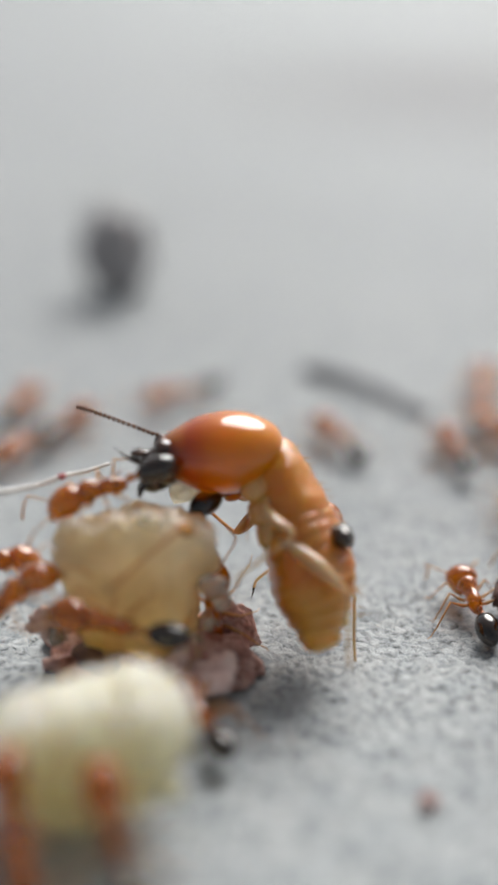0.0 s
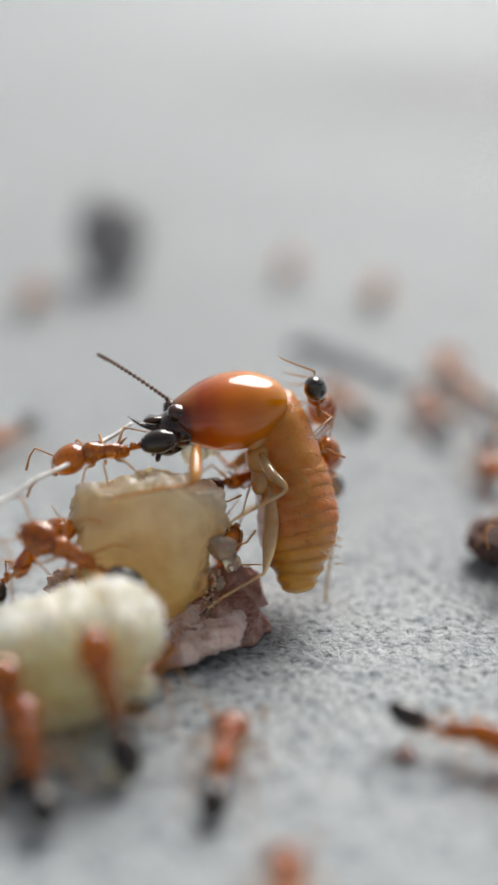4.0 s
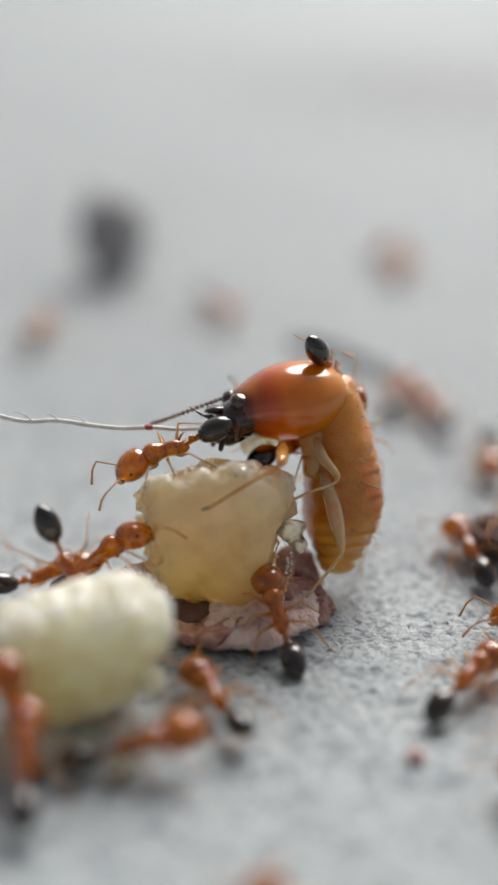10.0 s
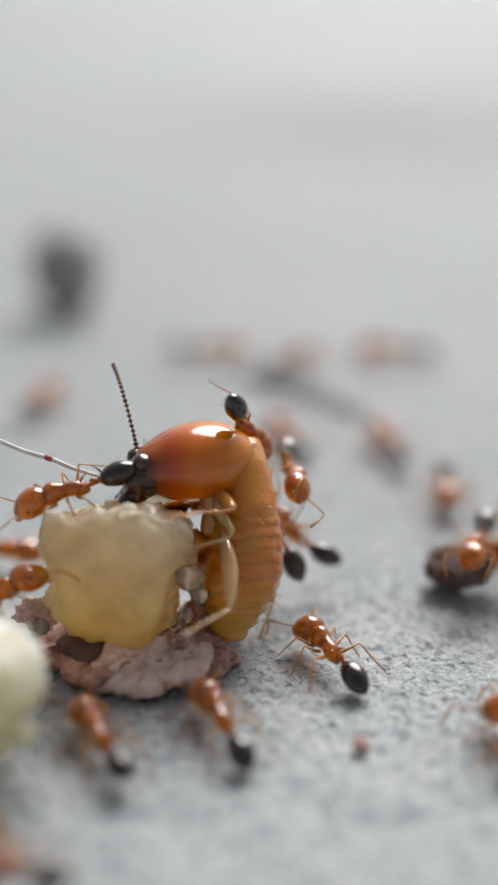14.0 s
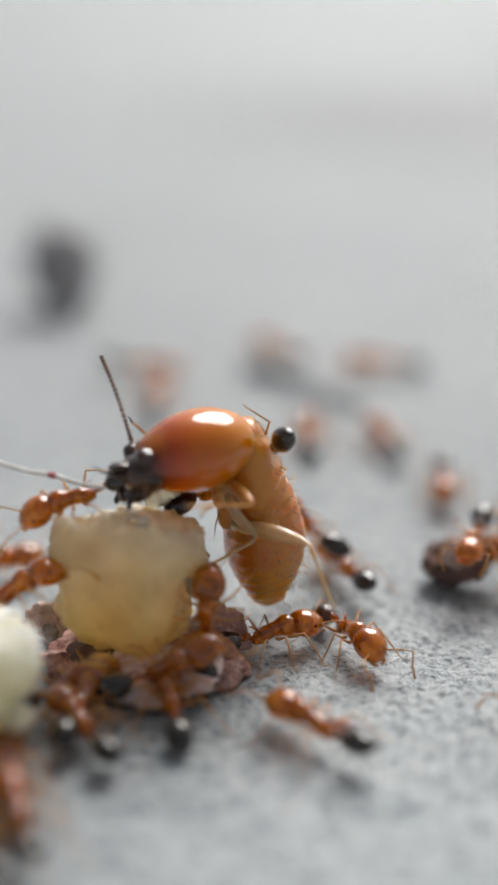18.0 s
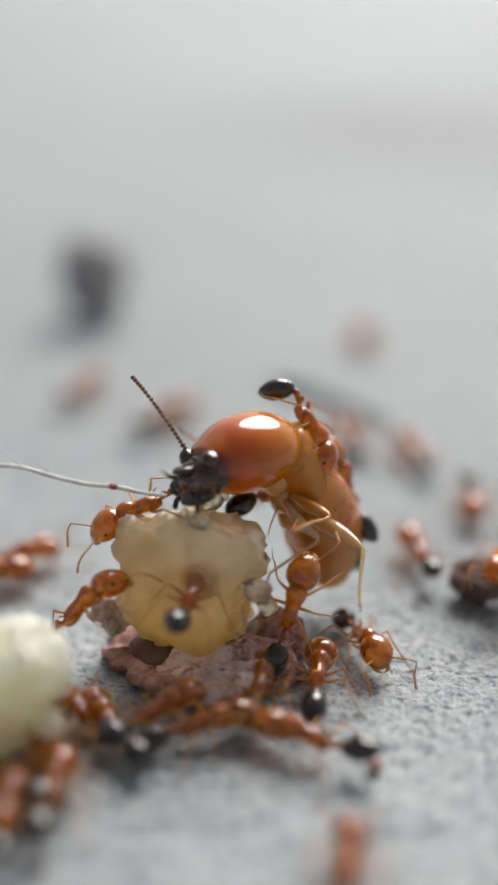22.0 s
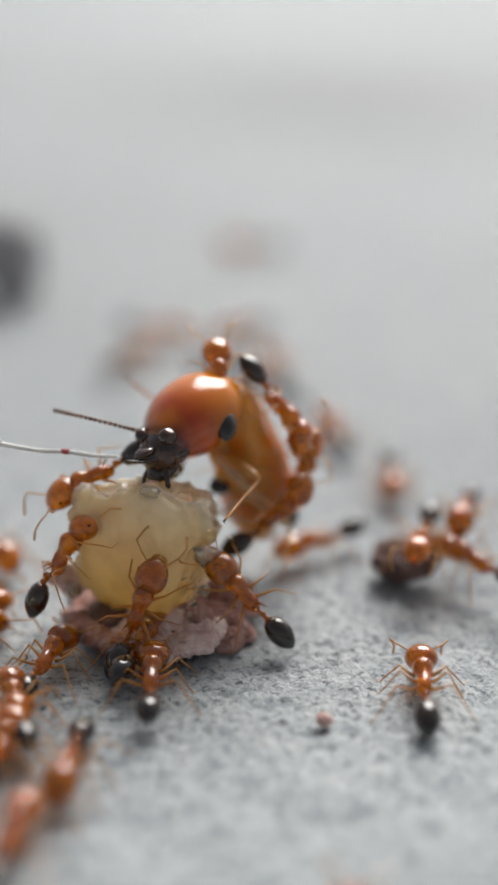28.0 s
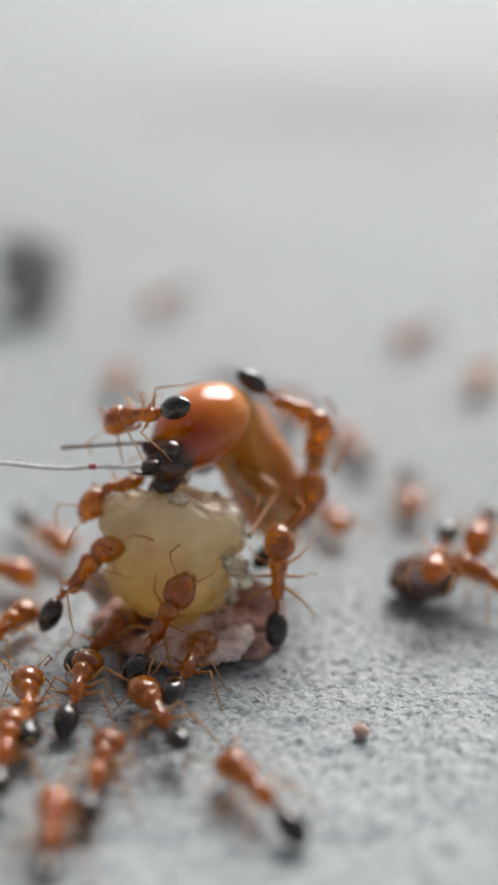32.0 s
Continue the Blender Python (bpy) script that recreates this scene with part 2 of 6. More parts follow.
def stony():
    m, nt, p = material("grey_fibrous_board")
    v = coords(nt)
    stretched = coords(nt, (0.68, 0.72, 1.0))
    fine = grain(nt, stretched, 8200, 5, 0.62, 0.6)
    mid = grain(nt, v, 1100, 4, 0.6)
    broad = grain(nt, v, 60, 3, 0.5)
    huge = grain(nt, v, 14, 2, 0.5)
    # low spots of the bump noise are darkened too: shade put into the colour
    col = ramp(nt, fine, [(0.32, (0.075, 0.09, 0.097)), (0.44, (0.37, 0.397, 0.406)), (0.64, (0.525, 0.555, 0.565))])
    col = mixed(nt, col, ramp(nt, mid, [(0.36, (0.78, 0.81, 0.83)), (0.60, (1.0, 1.0, 0.99))]), 0.7, "MULTIPLY")
    col = mixed(nt, col, ramp(nt, broad, [(0.3, (0.86, 0.88, 0.91)), (0.7, (1.0, 1.0, 1.0))]), 0.7, "MULTIPLY")
    col = mixed(nt, col, ramp(nt, huge, [(0.38, (0.84, 0.82, 0.81)), (0.62, (1.0, 1.0, 1.0))]), 0.9, "MULTIPLY")
    # a broad, faintly darker patch farther off on the board
    place = nt.nodes.new("ShaderNodeMapping")
    place.inputs["Location"].default_value = (-0.50, -2.33, 0.0)
    place.inputs["Scale"].default_value = (40.0, 32.0, 1.0)
    nt.links.new(v, place.inputs[0])
    ring = nt.nodes.new("ShaderNodeVectorMath")
    ring.operation = "LENGTH"
    nt.links.new(place.outputs[0], ring.inputs[0])
    col = mixed(nt, col, ramp(nt, ring.outputs["Value"], [(0.25, (0.74, 0.715, 0.715)), (1.05, (1.0, 1.0, 1.0))]), 1.0, "MULTIPLY")
    # shade of larger pits, put into the colour alone without any relief
    pit_shade = ramp(nt, grain(nt, coords(nt, (0.62, 0.85, 1.0)), 2600, 3, 0.55, 0.4), [(0.34, (0.60, 0.63, 0.65)), (0.46, (1.0, 1.0, 1.0))])
    col = mixed(nt, col, pit_shade, 0.85, "MULTIPLY")
    specks = ramp(nt, grain(nt, v, 2600, 1, 0.4), [(0.70, (1, 1, 1)), (0.76, (0.35, 0.33, 0.33))])
    col = mixed(nt, col, specks, 0.8, "MULTIPLY")
    nt.links.new(col, p.inputs["Base Color"])
    p.inputs["Roughness"].default_value = 0.68
    p.inputs["Specular IOR Level"].default_value = 0.42
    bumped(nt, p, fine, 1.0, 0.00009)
    return m


BOARD = stony()


def rough_stuff(name, stops, scale, rough=0.8, bump=0.5, depth=0.00005):
    m, nt, p = material(name)
    v = coords(nt)
    n = grain(nt, v, scale, 5, 0.6, 0.4)
    nt.links.new(ramp(nt, n, stops), p.inputs["Base Color"])
    p.inputs["Roughness"].default_value = rough
    bumped(nt, p, grain(nt, v, scale * 4, 4), bump, depth)
    return m


BARK = rough_stuff("pink_bark", [(0.30, (0.12, 0.05, 0.038)), (0.43, (0.43, 0.21, 0.17)), (0.64, (0.67, 0.43, 0.37))], 2600, 0.85, 1.0, 0.00014)
# pale pink bark, lightened further for the light falling on its front
PALE_LIT_BARK = rough_stuff("pale_lit_bark", [(0.28, (0.42, 0.22, 0.18)), (0.40, (0.80, 0.56, 0.50)), (0.60, (0.93, 0.76, 0.70))], 2800, 0.85, 1.0, 0.00014)
DARK_GRIT = rough_stuff("dark_grit", [(0.3, (0.24, 0.235, 0.24)), (0.7, (0.46, 0.44, 0.44))], 700)
SEED = rough_stuff("brown_seed", [(0.3, (0.06, 0.035, 0.03)), (0.7, (0.20, 0.12, 0.10))], 1400, 0.85, 0.8, 0.0001)
PINK = rough_stuff("pink_grain", [(0.3, (0.42, 0.20, 0.16)), (0.7, (0.78, 0.55, 0.50))], 5000, 0.5)
FIBRE = rough_stuff("pale_fibre", [(0.3, (0.55, 0.53, 0.50)), (0.7, (0.85, 0.84, 0.80))], 5000, 0.45, 0.3)
RED_MARK = rough_stuff("red_mark", [(0.3, (0.30, 0.03, 0.04)), (0.7, (0.5, 0.10, 0.10))], 5000, 0.5)
GREY_STREAK = rough_stuff("grey_fibre", [(0.3, (0.18, 0.18, 0.19)), (0.7, (0.30, 0.30, 0.31))], 900)


# ---- mesh helpers; shapes are written in millimetres ----
def part(name, bm, mat, parent=None, label="", where=None, smooth=True):
    bmesh.ops.recalc_face_normals(bm, faces=bm.faces)
    bmesh.ops.scale(bm, vec=(MM, MM, MM), verts=bm.verts)
    me = bpy.data.meshes.new(name)
    bm.to_mesh(me)
    bm.free()
    for f in me.polygons:
        f.use_smooth = smooth
    me.materials.append(mat)
    ob = new(name, me)
    if where is not None:
        ob.matrix_basis = where
    ob.parent = parent
    if label:
        tagged(ob, label)
    return ob


def loft(rings, seg=16, bm=None, cap=True):
    """Skin rings, each (centre, half-width vector, half-height vector), into one closed body."""
    bm = bm or bmesh.new()
    loops = []
    for c, a, b in rings:
        c, a, b = Vector(c), Vector(a), Vector(b)
        loops.append([bm.verts.new(c + a * math.cos(2 * math.pi * i / seg) + b * math.sin(2 * math.pi * i / seg)) for i in range(seg)])
    for l0, l1 in zip(loops, loops[1:]):
        for i in range(seg):
            bm.faces.new((l0[i], l0[(i + 1) % seg], l1[(i + 1) % seg], l1[i]))
    if cap:
        bm.faces.new(loops[0])
        bm.faces.new(loops[-1])
    return bm


def barrel(profile, squash=1.0, seg=18, bm=None, bend=0.0):
    """A body along x from (x, radius[, z]) rows; squash flattens it upwards; bend drops its ends."""
    rings = []
    for row in profile:
        x, r = row[0], max(row[1], 0.004)
        z = (row[2] if len(row) > 2 else 0.0) - bend * x * x
        rings.append(((x, 0, z), (0, r, 0), (0, 0, r * squash)))
    return loft(rings, seg, bm)


def egg(length, width, height, blunt=0.0, n=12, seg=18, x0=0.0, z0=0.0, bm=None):
    """An egg along x, centred at x0; blunt > 0 is fuller towards +x."""
    rings = []
    for i in range(n + 1):
        u = -math.cos(math.pi * i / n)
        r = max(math.sqrt(max(0, 1 - u * u)), 0.03) * (1 + blunt * u)
        rings.append(((x0 + u * length / 2, 0, z0), (0, r * width / 2, 0), (0, 0, r * height / 2)))
    return loft(rings, seg, bm)


def tube(points, radii, seg=8, bm=None):
    """A round limb through points."""
    pts = [Vector(p) for p in points]
    rings = []
    side = None
    for i, p in enumerate(pts):
        d = (pts[min(i + 1, len(pts) - 1)] - pts[max(i - 1, 0)]).normalized()
        ref = side if side is not None else (Vector((0, 0, 1)) if abs(d.z) < 0.9 else Vector((0, 1, 0)))
        a = d.cross(ref).normalized()
        b = a.cross(d).normalized()
        side = b
        rings.append((p, a * radii[i], b * radii[i]))
    return loft(rings, seg, bm)


def bezier(points, n=6):
    """A smooth run through points (Catmull-Rom)."""
    p = [Vector(q) for q in points]
    p = [p[0] * 2 - p[1]] + p + [p[-1] * 2 - p[-2]]
    out = []
    for i in range(1, len(p) - 2):
        for k in range(n):
            t = k / n
            out.append(0.5 * ((2 * p[i]) + (p[i + 1] - p[i - 1]) * t + (2 * p[i - 1] - 5 * p[i] + 4 * p[i + 1] - p[i + 2]) * t * t
                              + (3 * p[i] - p[i - 1] - 3 * p[i + 1] + p[i + 2]) * t ** 3))
    out.append(p[-2])
    return out


def roughened(bm, amount, scale, seed=0.0):
    for v in bm.verts:
        v.co += Vector(noise.noise_vector(v.co * scale + Vector((seed, seed * 2, -seed)))) * amount
    return bm


def boulder(sx, sy, sz, amount, scale, seed, sub=4, square=0.0):
    """A lump resting on z = 0; square pushes it from an egg towards a box."""
    bm = bmesh.new()
    bmesh.ops.create_icosphere(bm, subdivisions=sub, radius=1.0)
    for v in bm.verts:
        q = v.co.copy()
        if square:
            m = max(abs(q.x), abs(q.y), abs(q.z))
            q = q.lerp(q / m * 0.86, square)
        v.co = Vector((q.x * sx / 2, q.y * sy / 2, q.z * sz / 2))
    roughened(bm, amount, scale, seed)
    roughened(bm, amount * 0.3, scale * 3.1, seed + 5)
    low = min(v.co.z for v in bm.verts)
    for v in bm.verts:
        v.co.z -= low
    return bm


# ---- the ground: one grey board that runs on past the view ----
def spread(lo, hi, step, reach, grow=1.22):
    mid = np.arange(lo, hi + step / 2, step)
    out, d = [], step
    while not out or out[-1] < reach:
        d *= grow
        out.append((out[-1] if out else 0) + d)
    out = np.array(out)
    return np.concatenate([(lo - out)[::-1], mid, hi + out])


def ground_sheet():
    xs = spread(-9.0, 9.0, 0.075, 40000.0)
    ys = spread(-11.0, 12.0, 0.085, 40000.0)
    gx, gy = np.meshgrid(xs, ys)
    rng = np.random.RandomState(4)
    near = (np.abs(gx) < 10) & (gy > -12) & (gy < 13)
    grit = rng.normal(0, 1, gx.shape)
    grit = (grit + np.roll(grit, 1, 0) + np.roll(grit, 2, 0) + np.roll(grit, 1, 1)) * 0.5
    wave = np.sin(gx * 1.7 + np.sin(gy * 0.9) * 1.4) * np.sin(gy * 1.3 + np.sin(gx * 0.7))
    z = np.where(near, grit * 0.014 + wave * 0.03, 0.0) - 0.01
    verts = np.stack([gx, gy, z], -1).reshape(-1, 3) * MM
    ny, nx = gx.shape
    idx = np.arange(nx * ny).reshape(ny, nx)
    faces = np.stack([idx[:-1, :-1], idx[:-1, 1:], idx[1:, 1:], idx[1:, :-1]], -1).reshape(-1, 4)
    me = bpy.data.meshes.new("ground")
    me.vertices.add(len(verts))
    me.vertices.foreach_set("co", verts.ravel())
    me.loops.add(faces.size)
    me.loops.foreach_set("vertex_index", faces.ravel())
    me.polygons.add(len(faces))
    me.polygons.foreach_set("loop_start", np.arange(0, faces.size, 4))
    me.polygons.foreach_set("use_smooth", np.ones(len(faces), bool))
    me.update(calc_edges=True)
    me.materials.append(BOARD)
    return tagged(new("ground", me), "rough pale grey fibrous board under everything", "ground", kind="structure")


ground = ground_sheet()


# ---- the food ----
def torn_block(half, depth, foot, sub=6, seed=0.0, ragged=1.0, square=3.2):
    """A torn slab: smooth clouded faces, a broken toothed rim, drawn in towards its foot; half is its half width and half height."""
    bm = bmesh.new()
    bmesh.ops.create_icosphere(bm, subdivisions=sub, radius=1.0)
    w, h = half
    shift = Vector((seed, seed * 0.7, -seed))
    for v in bm.verts:
        q = v.co.copy()
        rho = math.hypot(q.x, q.z)
        turn = math.atan2(q.z, q.x)
        way = Vector((math.cos(turn), 0.0, math.sin(turn)))
        reach = (abs(way.x / w) ** square + abs(way.z / h) ** square) ** (-1 / square)
        rim = max(0.0, min(1.0, (rho - 0.62) / 0.34))
        y = depth * math.copysign(abs(q.y) ** 0.55, q.y)
        # broad swells, then lobes, then small broken teeth
        swell = 0.12 * noise.noise(way * 1.3 + shift)
        lobe = 0.13 * noise.noise(way * 3.4 + shift + Vector((0, y * 0.7, 0)))
        r = reach * rho ** 0.72 * (1.0 + swell + ragged * rim * lobe)
        c = Vector((way.x * r, y * (1.0 + 0.16 * noise.noise(way * rho * 1.4 + shift)), way.z * r))
        c.x *= foot + (1.0 - foot) * max(0.0, min(1.0, (c.z + h) / (1.25 * h))) ** 0.8
        c += Vector(noise.noise_vector(c * 1.5 + shift)) * 0.08
        c += (Vector(noise.noise_vector(c * 2.6 + shift)) * 0.15 + Vector(noise.noise_vector(c * 5.5 - shift)) * 0.10 + Vector(noise.noise_vector(c * 12.0)) * 0.04) * rim * ragged
        v.co = c
    return bm


def make_food_lump():
    """A torn piece of crumb: smooth clouded faces, knobbly broken rims, waisted towards the foot."""
    bm = torn_block((1.54, 1.60), 1.25, 0.72, 6, 4.1, 1.0, 4.2)
    for v in bm.verts:
        # the broken top slopes away behind the front face
        v.co.z += max(0.0, min(1.0, (v.co.z + 0.2) / 1.5)) * (0.24 - 0.42 * (v.co.y + 1.2)) + 2.0
    thing = part("food_lump", bm, LUMP)
    for i, (x, y, z, s) in enumerate(((1.5, -0.72, 2.0, 0.62), (1.62, -0.6, 1.62, 0.4), (1.38, -0.9, 1.3, 0.26), (1.3, -0.85, 0.95, 0.22), (-1.5, -0.7, 1.0, 0.36))):
        part("crumb", roughened(boulder(s, s * 0.8, s * 0.95, 0.12, 2.6, i + 1.0, 4), 0.05, 7, i), GLASSY, thing, "glassy broken crumb" if i == 0 else "", at(x, y, z - s * 0.4, 10 * i, 25 * i, 40 * i))
    # tiny pale beads, added as glints down the lump's right edge
    for i in range(26):
        rng = random.Random(i)
        z = rng.uniform(0.6, 1.75)
        x = 1.22 + 0.14 * (z - 0.6) + rng.uniform(-0.28, 0.1)
        part("wet_bead", egg(0.075, 0.06, 0.06, 0, 5, 7), GLINT, thing, "", at(x, -1.12 - 0.1 * rng.random() + 0.28 * max(0, x - 1.1), z, 0, 40 * rng.random(), 0))
    part("white_scrap", roughened(boulder(0.4, 0.26, 0.3, 0.1, 3.0, 6.0, 4), 0.06, 6, 2), GLASSY, thing, "whitish scrap stuck on the lump", at(0.35, -0.95, 3.42, 10, 8, 20))
    return tagged(thing, "moist translucent cream food lump gripped by ants on a bark flake", "food crumb")


def ragged_sheet(rx, ry, seed, thick, dome, curl=0.0, curl_at=0.0):
    """A torn flake: a ragged outline, a domed uneven face and a real thickness."""
    bm = bmesh.new()
    n, rings = 72, 9
    rows = []
    for k in range(1, rings + 1):
        f = k / rings
        row = []
        for i in range(n):
            a = 2 * math.pi * i / n
            c = Vector((math.cos(a), math.sin(a), 0))
            r = 1 + f ** 3 * (0.30 * noise.noise(c * 1.4 + Vector((seed, 0, 0))) + 0.16 * noise.noise(c * 3.6 + Vector((0, seed, 0)))) + f ** 9 * 0.10 * noise.noise(c * 9 + Vector((0, 0, seed)))
            x, y = rx * r * f * c.x, ry * r * f * c.y
            z = dome * (1 - f ** 3) + 0.16 * noise.noise(Vector((x * 1.7, y * 1.7, seed))) + 0.10 * noise.noise(Vector((x * 4.5, y * 4.5, seed))) + 0.05 * noise.noise(Vector((x * 11, y * 11, seed))) + curl * max(0, math.cos(a - curl_at)) * f ** 2
            row.append(bm.verts.new((x, y, max(z, -0.02) + thick)))
        rows.append(row)
    for r0, r1 in zip(rows, rows[1:]):
        for i in range(n):
            bm.faces.new((r0[i], r0[(i + 1) % n], r1[(i + 1) % n], r1[i]))
    bm.faces.new(rows[0])
    bmesh.ops.recalc_face_normals(bm, faces=bm.faces)
    bmesh.ops.solidify(bm, geom=bm.faces[:], thickness=thick)
    return bm


def make_bark_flake():
    thing = part("bark_flake", ragged_sheet(2.0, 1.8, 1.3, 0.18, 0.2, 0.34, 5.3), BARK)
    part("torn_edge", ragged_sheet(1.15, 0.8, 4.1, 0.16, 0.12, 0.1, 4.6), PALE_LIT_BARK, thing, "pale torn edge of the bark, with light from above in its colour", at(0.7, -1.35, 0.16, 16, -4, 8))
    part("side_lobe", ragged_sheet(1.0, 0.8, 7.7, 0.18, 0.55), BARK, thing, "knobbly mauve lobe of bark", at(1.45, -0.6, 0.14, 14, 8, 30))
    part("side_lobe", ragged_sheet(0.65, 0.55, 2.2, 0.16, 0.7), BARK, thing, "", at(1.7, 0.35, 0.2, 0, 14, 10))
    part("splinter", ragged_sheet(0.5, 0.42, 5.4, 0.1, 0.1), PALE_LIT_BARK, thing, "whitish bark splinter", at(-1.75, -0.2, 0.95, 70, 10, 15))
    # an added dark lump that stands for the shade beneath the flake
    part("root_knob", boulder(2.4, 1.7, 0.55, 0.16, 1.8, 6.0, 4), SEED, thing, "dark brown filler for the shade under the bark", at(-0.15, -0.35, -0.08))
    return tagged(thing, "ragged pinkish brown bark flake lying under the food lump", "bark")


def make_near_lump():
    """A thick torn slab of paler crumb with a ragged rim, narrower below."""
    bm = torn_block((1.68, 1.24), 1.0, 0.50, 6, 8.3, 1.0, 3.4)
    for v in bm.verts:
        # higher towards one end
        v.co.z += 0.14 * v.co.x
    low = min(v.co.z for v in bm.verts)
    for v in bm.verts:
        v.co.z -= low
    thing = part("near_lump", bm, NEAR_LUMP)
    part("crumb", boulder(0.6, 0.5, 0.5, 0.1, 2.0, 4.0, 3), NEAR_LUMP, thing, where=at(1.2, -0.85, 0.9))
    return tagged(thing, "pale cream opaque food lump with ants tugging at it", "food crumb")


food_lump = make_food_lump()
bark_flake = make_bark_flake()
near_lump = make_near_lump()


# ---- the termite soldier ----
def leg_points(*pts):
    return bezier(pts, 5)


def limb(pts, r0, r1, seg=8):
    n = len(pts)
    return tube(pts, [r0 + (r1 - r0) * (i / (n - 1)) for i in range(n)], seg)


def make_termite():
    root = new("termite_soldier")
    tagged(root, "amber termite soldier rearing over the food lump, held by ants", "termite")
    neck = barrel([(-0.16, 0.30), (0.0, 0.44), (0.25, 0.52), (0.5, 0.52)], 0.95, 24)
    part("neck", neck, BODY, root)
    for x, w, h, lift in ((0.22, 0.44, 0.28, 0.30), (0.78, 0.58, 0.36, 0.28), (1.22, 0.68, 0.44, 0.26)):
        plate = roughened(egg(0.86, w * 2, h * 2, 0.1, 16, 32), 0.09, 2.2, x)
        part("thorax_plate", plate, BODY, root, where=at(x + 0.1, 0, lift - 0.12, 0, 4, 0))
    part("thorax", roughened(barrel([(p.x, p.y) for p in bezier([(-0.14, 0.36, 0), (0.12, 0.52, 0), (0.6, 0.68, 0), (1.4, 0.77, 0), (1.85, 0.72, 0)], 4)], 0.92, 36), 0.10, 1.9, 5), BODY, root)
    rng = random.Random(8)
    hairs = bmesh.new()
    for i in range(130):
        x, a = rng.uniform(0.1, 3.9), rng.uniform(-1.5, 1.5)
        r = 0.58 if x < 0.6 else 0.76 if x < 1.5 else 0.88
        out = Vector((rng.uniform(-0.1, 0.5), math.sin(a), math.cos(a))).normalized()
        foot = Vector((x, math.sin(a) * r, math.cos(a) * r * 0.9 - 0.04 * max(0.0, x - 1.4) ** 2))
        size = rng.uniform(0.10, 0.22)
        tube([foot, foot + out * size * 0.6, foot + out * size + Vector((0.05, 0, 0))], [0.010, 0.007, 0.003], 4, hairs)
    part("bristles", hairs, GLASSY_LEG, root, "fine pale bristles")
    for s in (-1, 1):
        for x in (0.55, 1.05, 1.5):
            part("hip", roughened(egg(0.74, 0.46, 0.62, 0, 12, 18), 0.06, 3, x + s), HIP, root, where=at(x + 0.12, s * 0.44, -0.52, 0, 50, s * 18))
    part("throat", roughened(egg(1.25, 1.0, 1.0, 0, 14, 22), 0.14, 2.4, 3), HIP, root, "pale soft throat skin", at(0.3, 0, -0.46, 0, 24, 0))
    n = 9
    for i in range(n):
        u0, u1 = i / n, (i + 1) / n
        xa, xb = 1.4 + 2.58 * u0, 1.4 + 2.58 * u1
        wide = lambda u: (0.78 + 0.14 * math.sin(math.pi * min(u * 1.1, 1.0))) * (1 - 0.40 * max(0, (u - 0.6) / 0.4) ** 1.8)
        drop = lambda x: -0.04 * (x - 1.4) ** 2
        mid_u, mid_x = (u0 + u1) / 2, (xa + xb) / 2
        rings = [(xa - 0.03, wide(u0) * 0.986, drop(xa)), (xa + 0.02, wide(u0) * 0.996, drop(xa)), (xa + 0.08, wide(u0) * 1.005, drop(xa)), (mid_x, wide(mid_u) * 1.02, drop(mid_x)),
                 (xb - 0.06, wide(u1) * 1.01, drop(xb)), (xb - 0.01, wide(u1) * 0.994, drop(xb)), (xb + 0.03, wide(u1) * 0.986, drop(xb))]
        if i == n - 1:
            rings += [(xb + 0.12, wide(u1) * 0.74, drop(xb)), (xb + 0.17, wide(u1) * 0.45, drop(xb)), (xb + 0.19, 0.02, drop(xb))]
        part("abdomen_segment", roughened(roughened(barrel(rings, 0.92, 40), 0.09, 1.1, 3), 0.03, 3.4, 1), BODY, root)
    for s in (-1, 1):
        fore = leg_points((0.9, s * 0.5, -0.45), (1.08, s * 0.78, -0.9), (1.24, s * 1.04, -1.32), (1.12, s * 1.08, -1.48), (0.7, s * 1.14, -1.74), (0.23, s * 1.2, -2.06), (-0.12, s * 1.24, -2.3))
        mid = leg_points((1.1, s * 0.6, -0.5), (1.5, s * 0.95, -0.35), (1.9, s * 1.2, -0.1), (2.1, s * 1.28, -0.65), (2.3, s * 1.3, -1.25), (2.45, s * 1.3, -1.4))
        hind = leg_points((1.8, s * 0.65, -0.4), (2.5, s * 0.95, 0.1), (3.2, s * 1.08, 0.52), (3.45, s * 1.08, 0.5), (4.2, s * 1.02, 0.25), (4.6, s * 1.0, 0.15))
        for pts, fat in ((fore, 0.10), (mid, 0.085), (hind, 0.135)):
            k = len(pts)
            rad = [0.045 + fat * math.sin(math.pi * min(1.0, i / k * 2.2 + 0.12)) * (1 if i / k < 0.42 else 0) - 0.018 * i / k for i in range(k)]
            leg = part("leg", tube(pts, rad, 10), SHADED_LEG if pts is fore else GLASSY_LEG, root, "thin fore leg, coloured darker amber for the shade on it" if pts is fore else "thin glassy straw-coloured leg")
            if s < 0 and pts is hind:
                pulled = leg
            if s < 0 and pts is fore:
                reaching = leg
            a, b = pts[-1], pts[-2]
            d = (a - b).normalized()
            part("claw", tube([a, a + d * 0.12 + Vector((0, 0.05 * s, 0.02)), a + d * 0.18 + Vector((0.04, 0.1 * s, -0.02))], [0.03, 0.02, 0.008], 6), FACE, leg)
    head = part("head", egg_head(), HEAD, root, "large glossy amber head, darker towards the jaws")
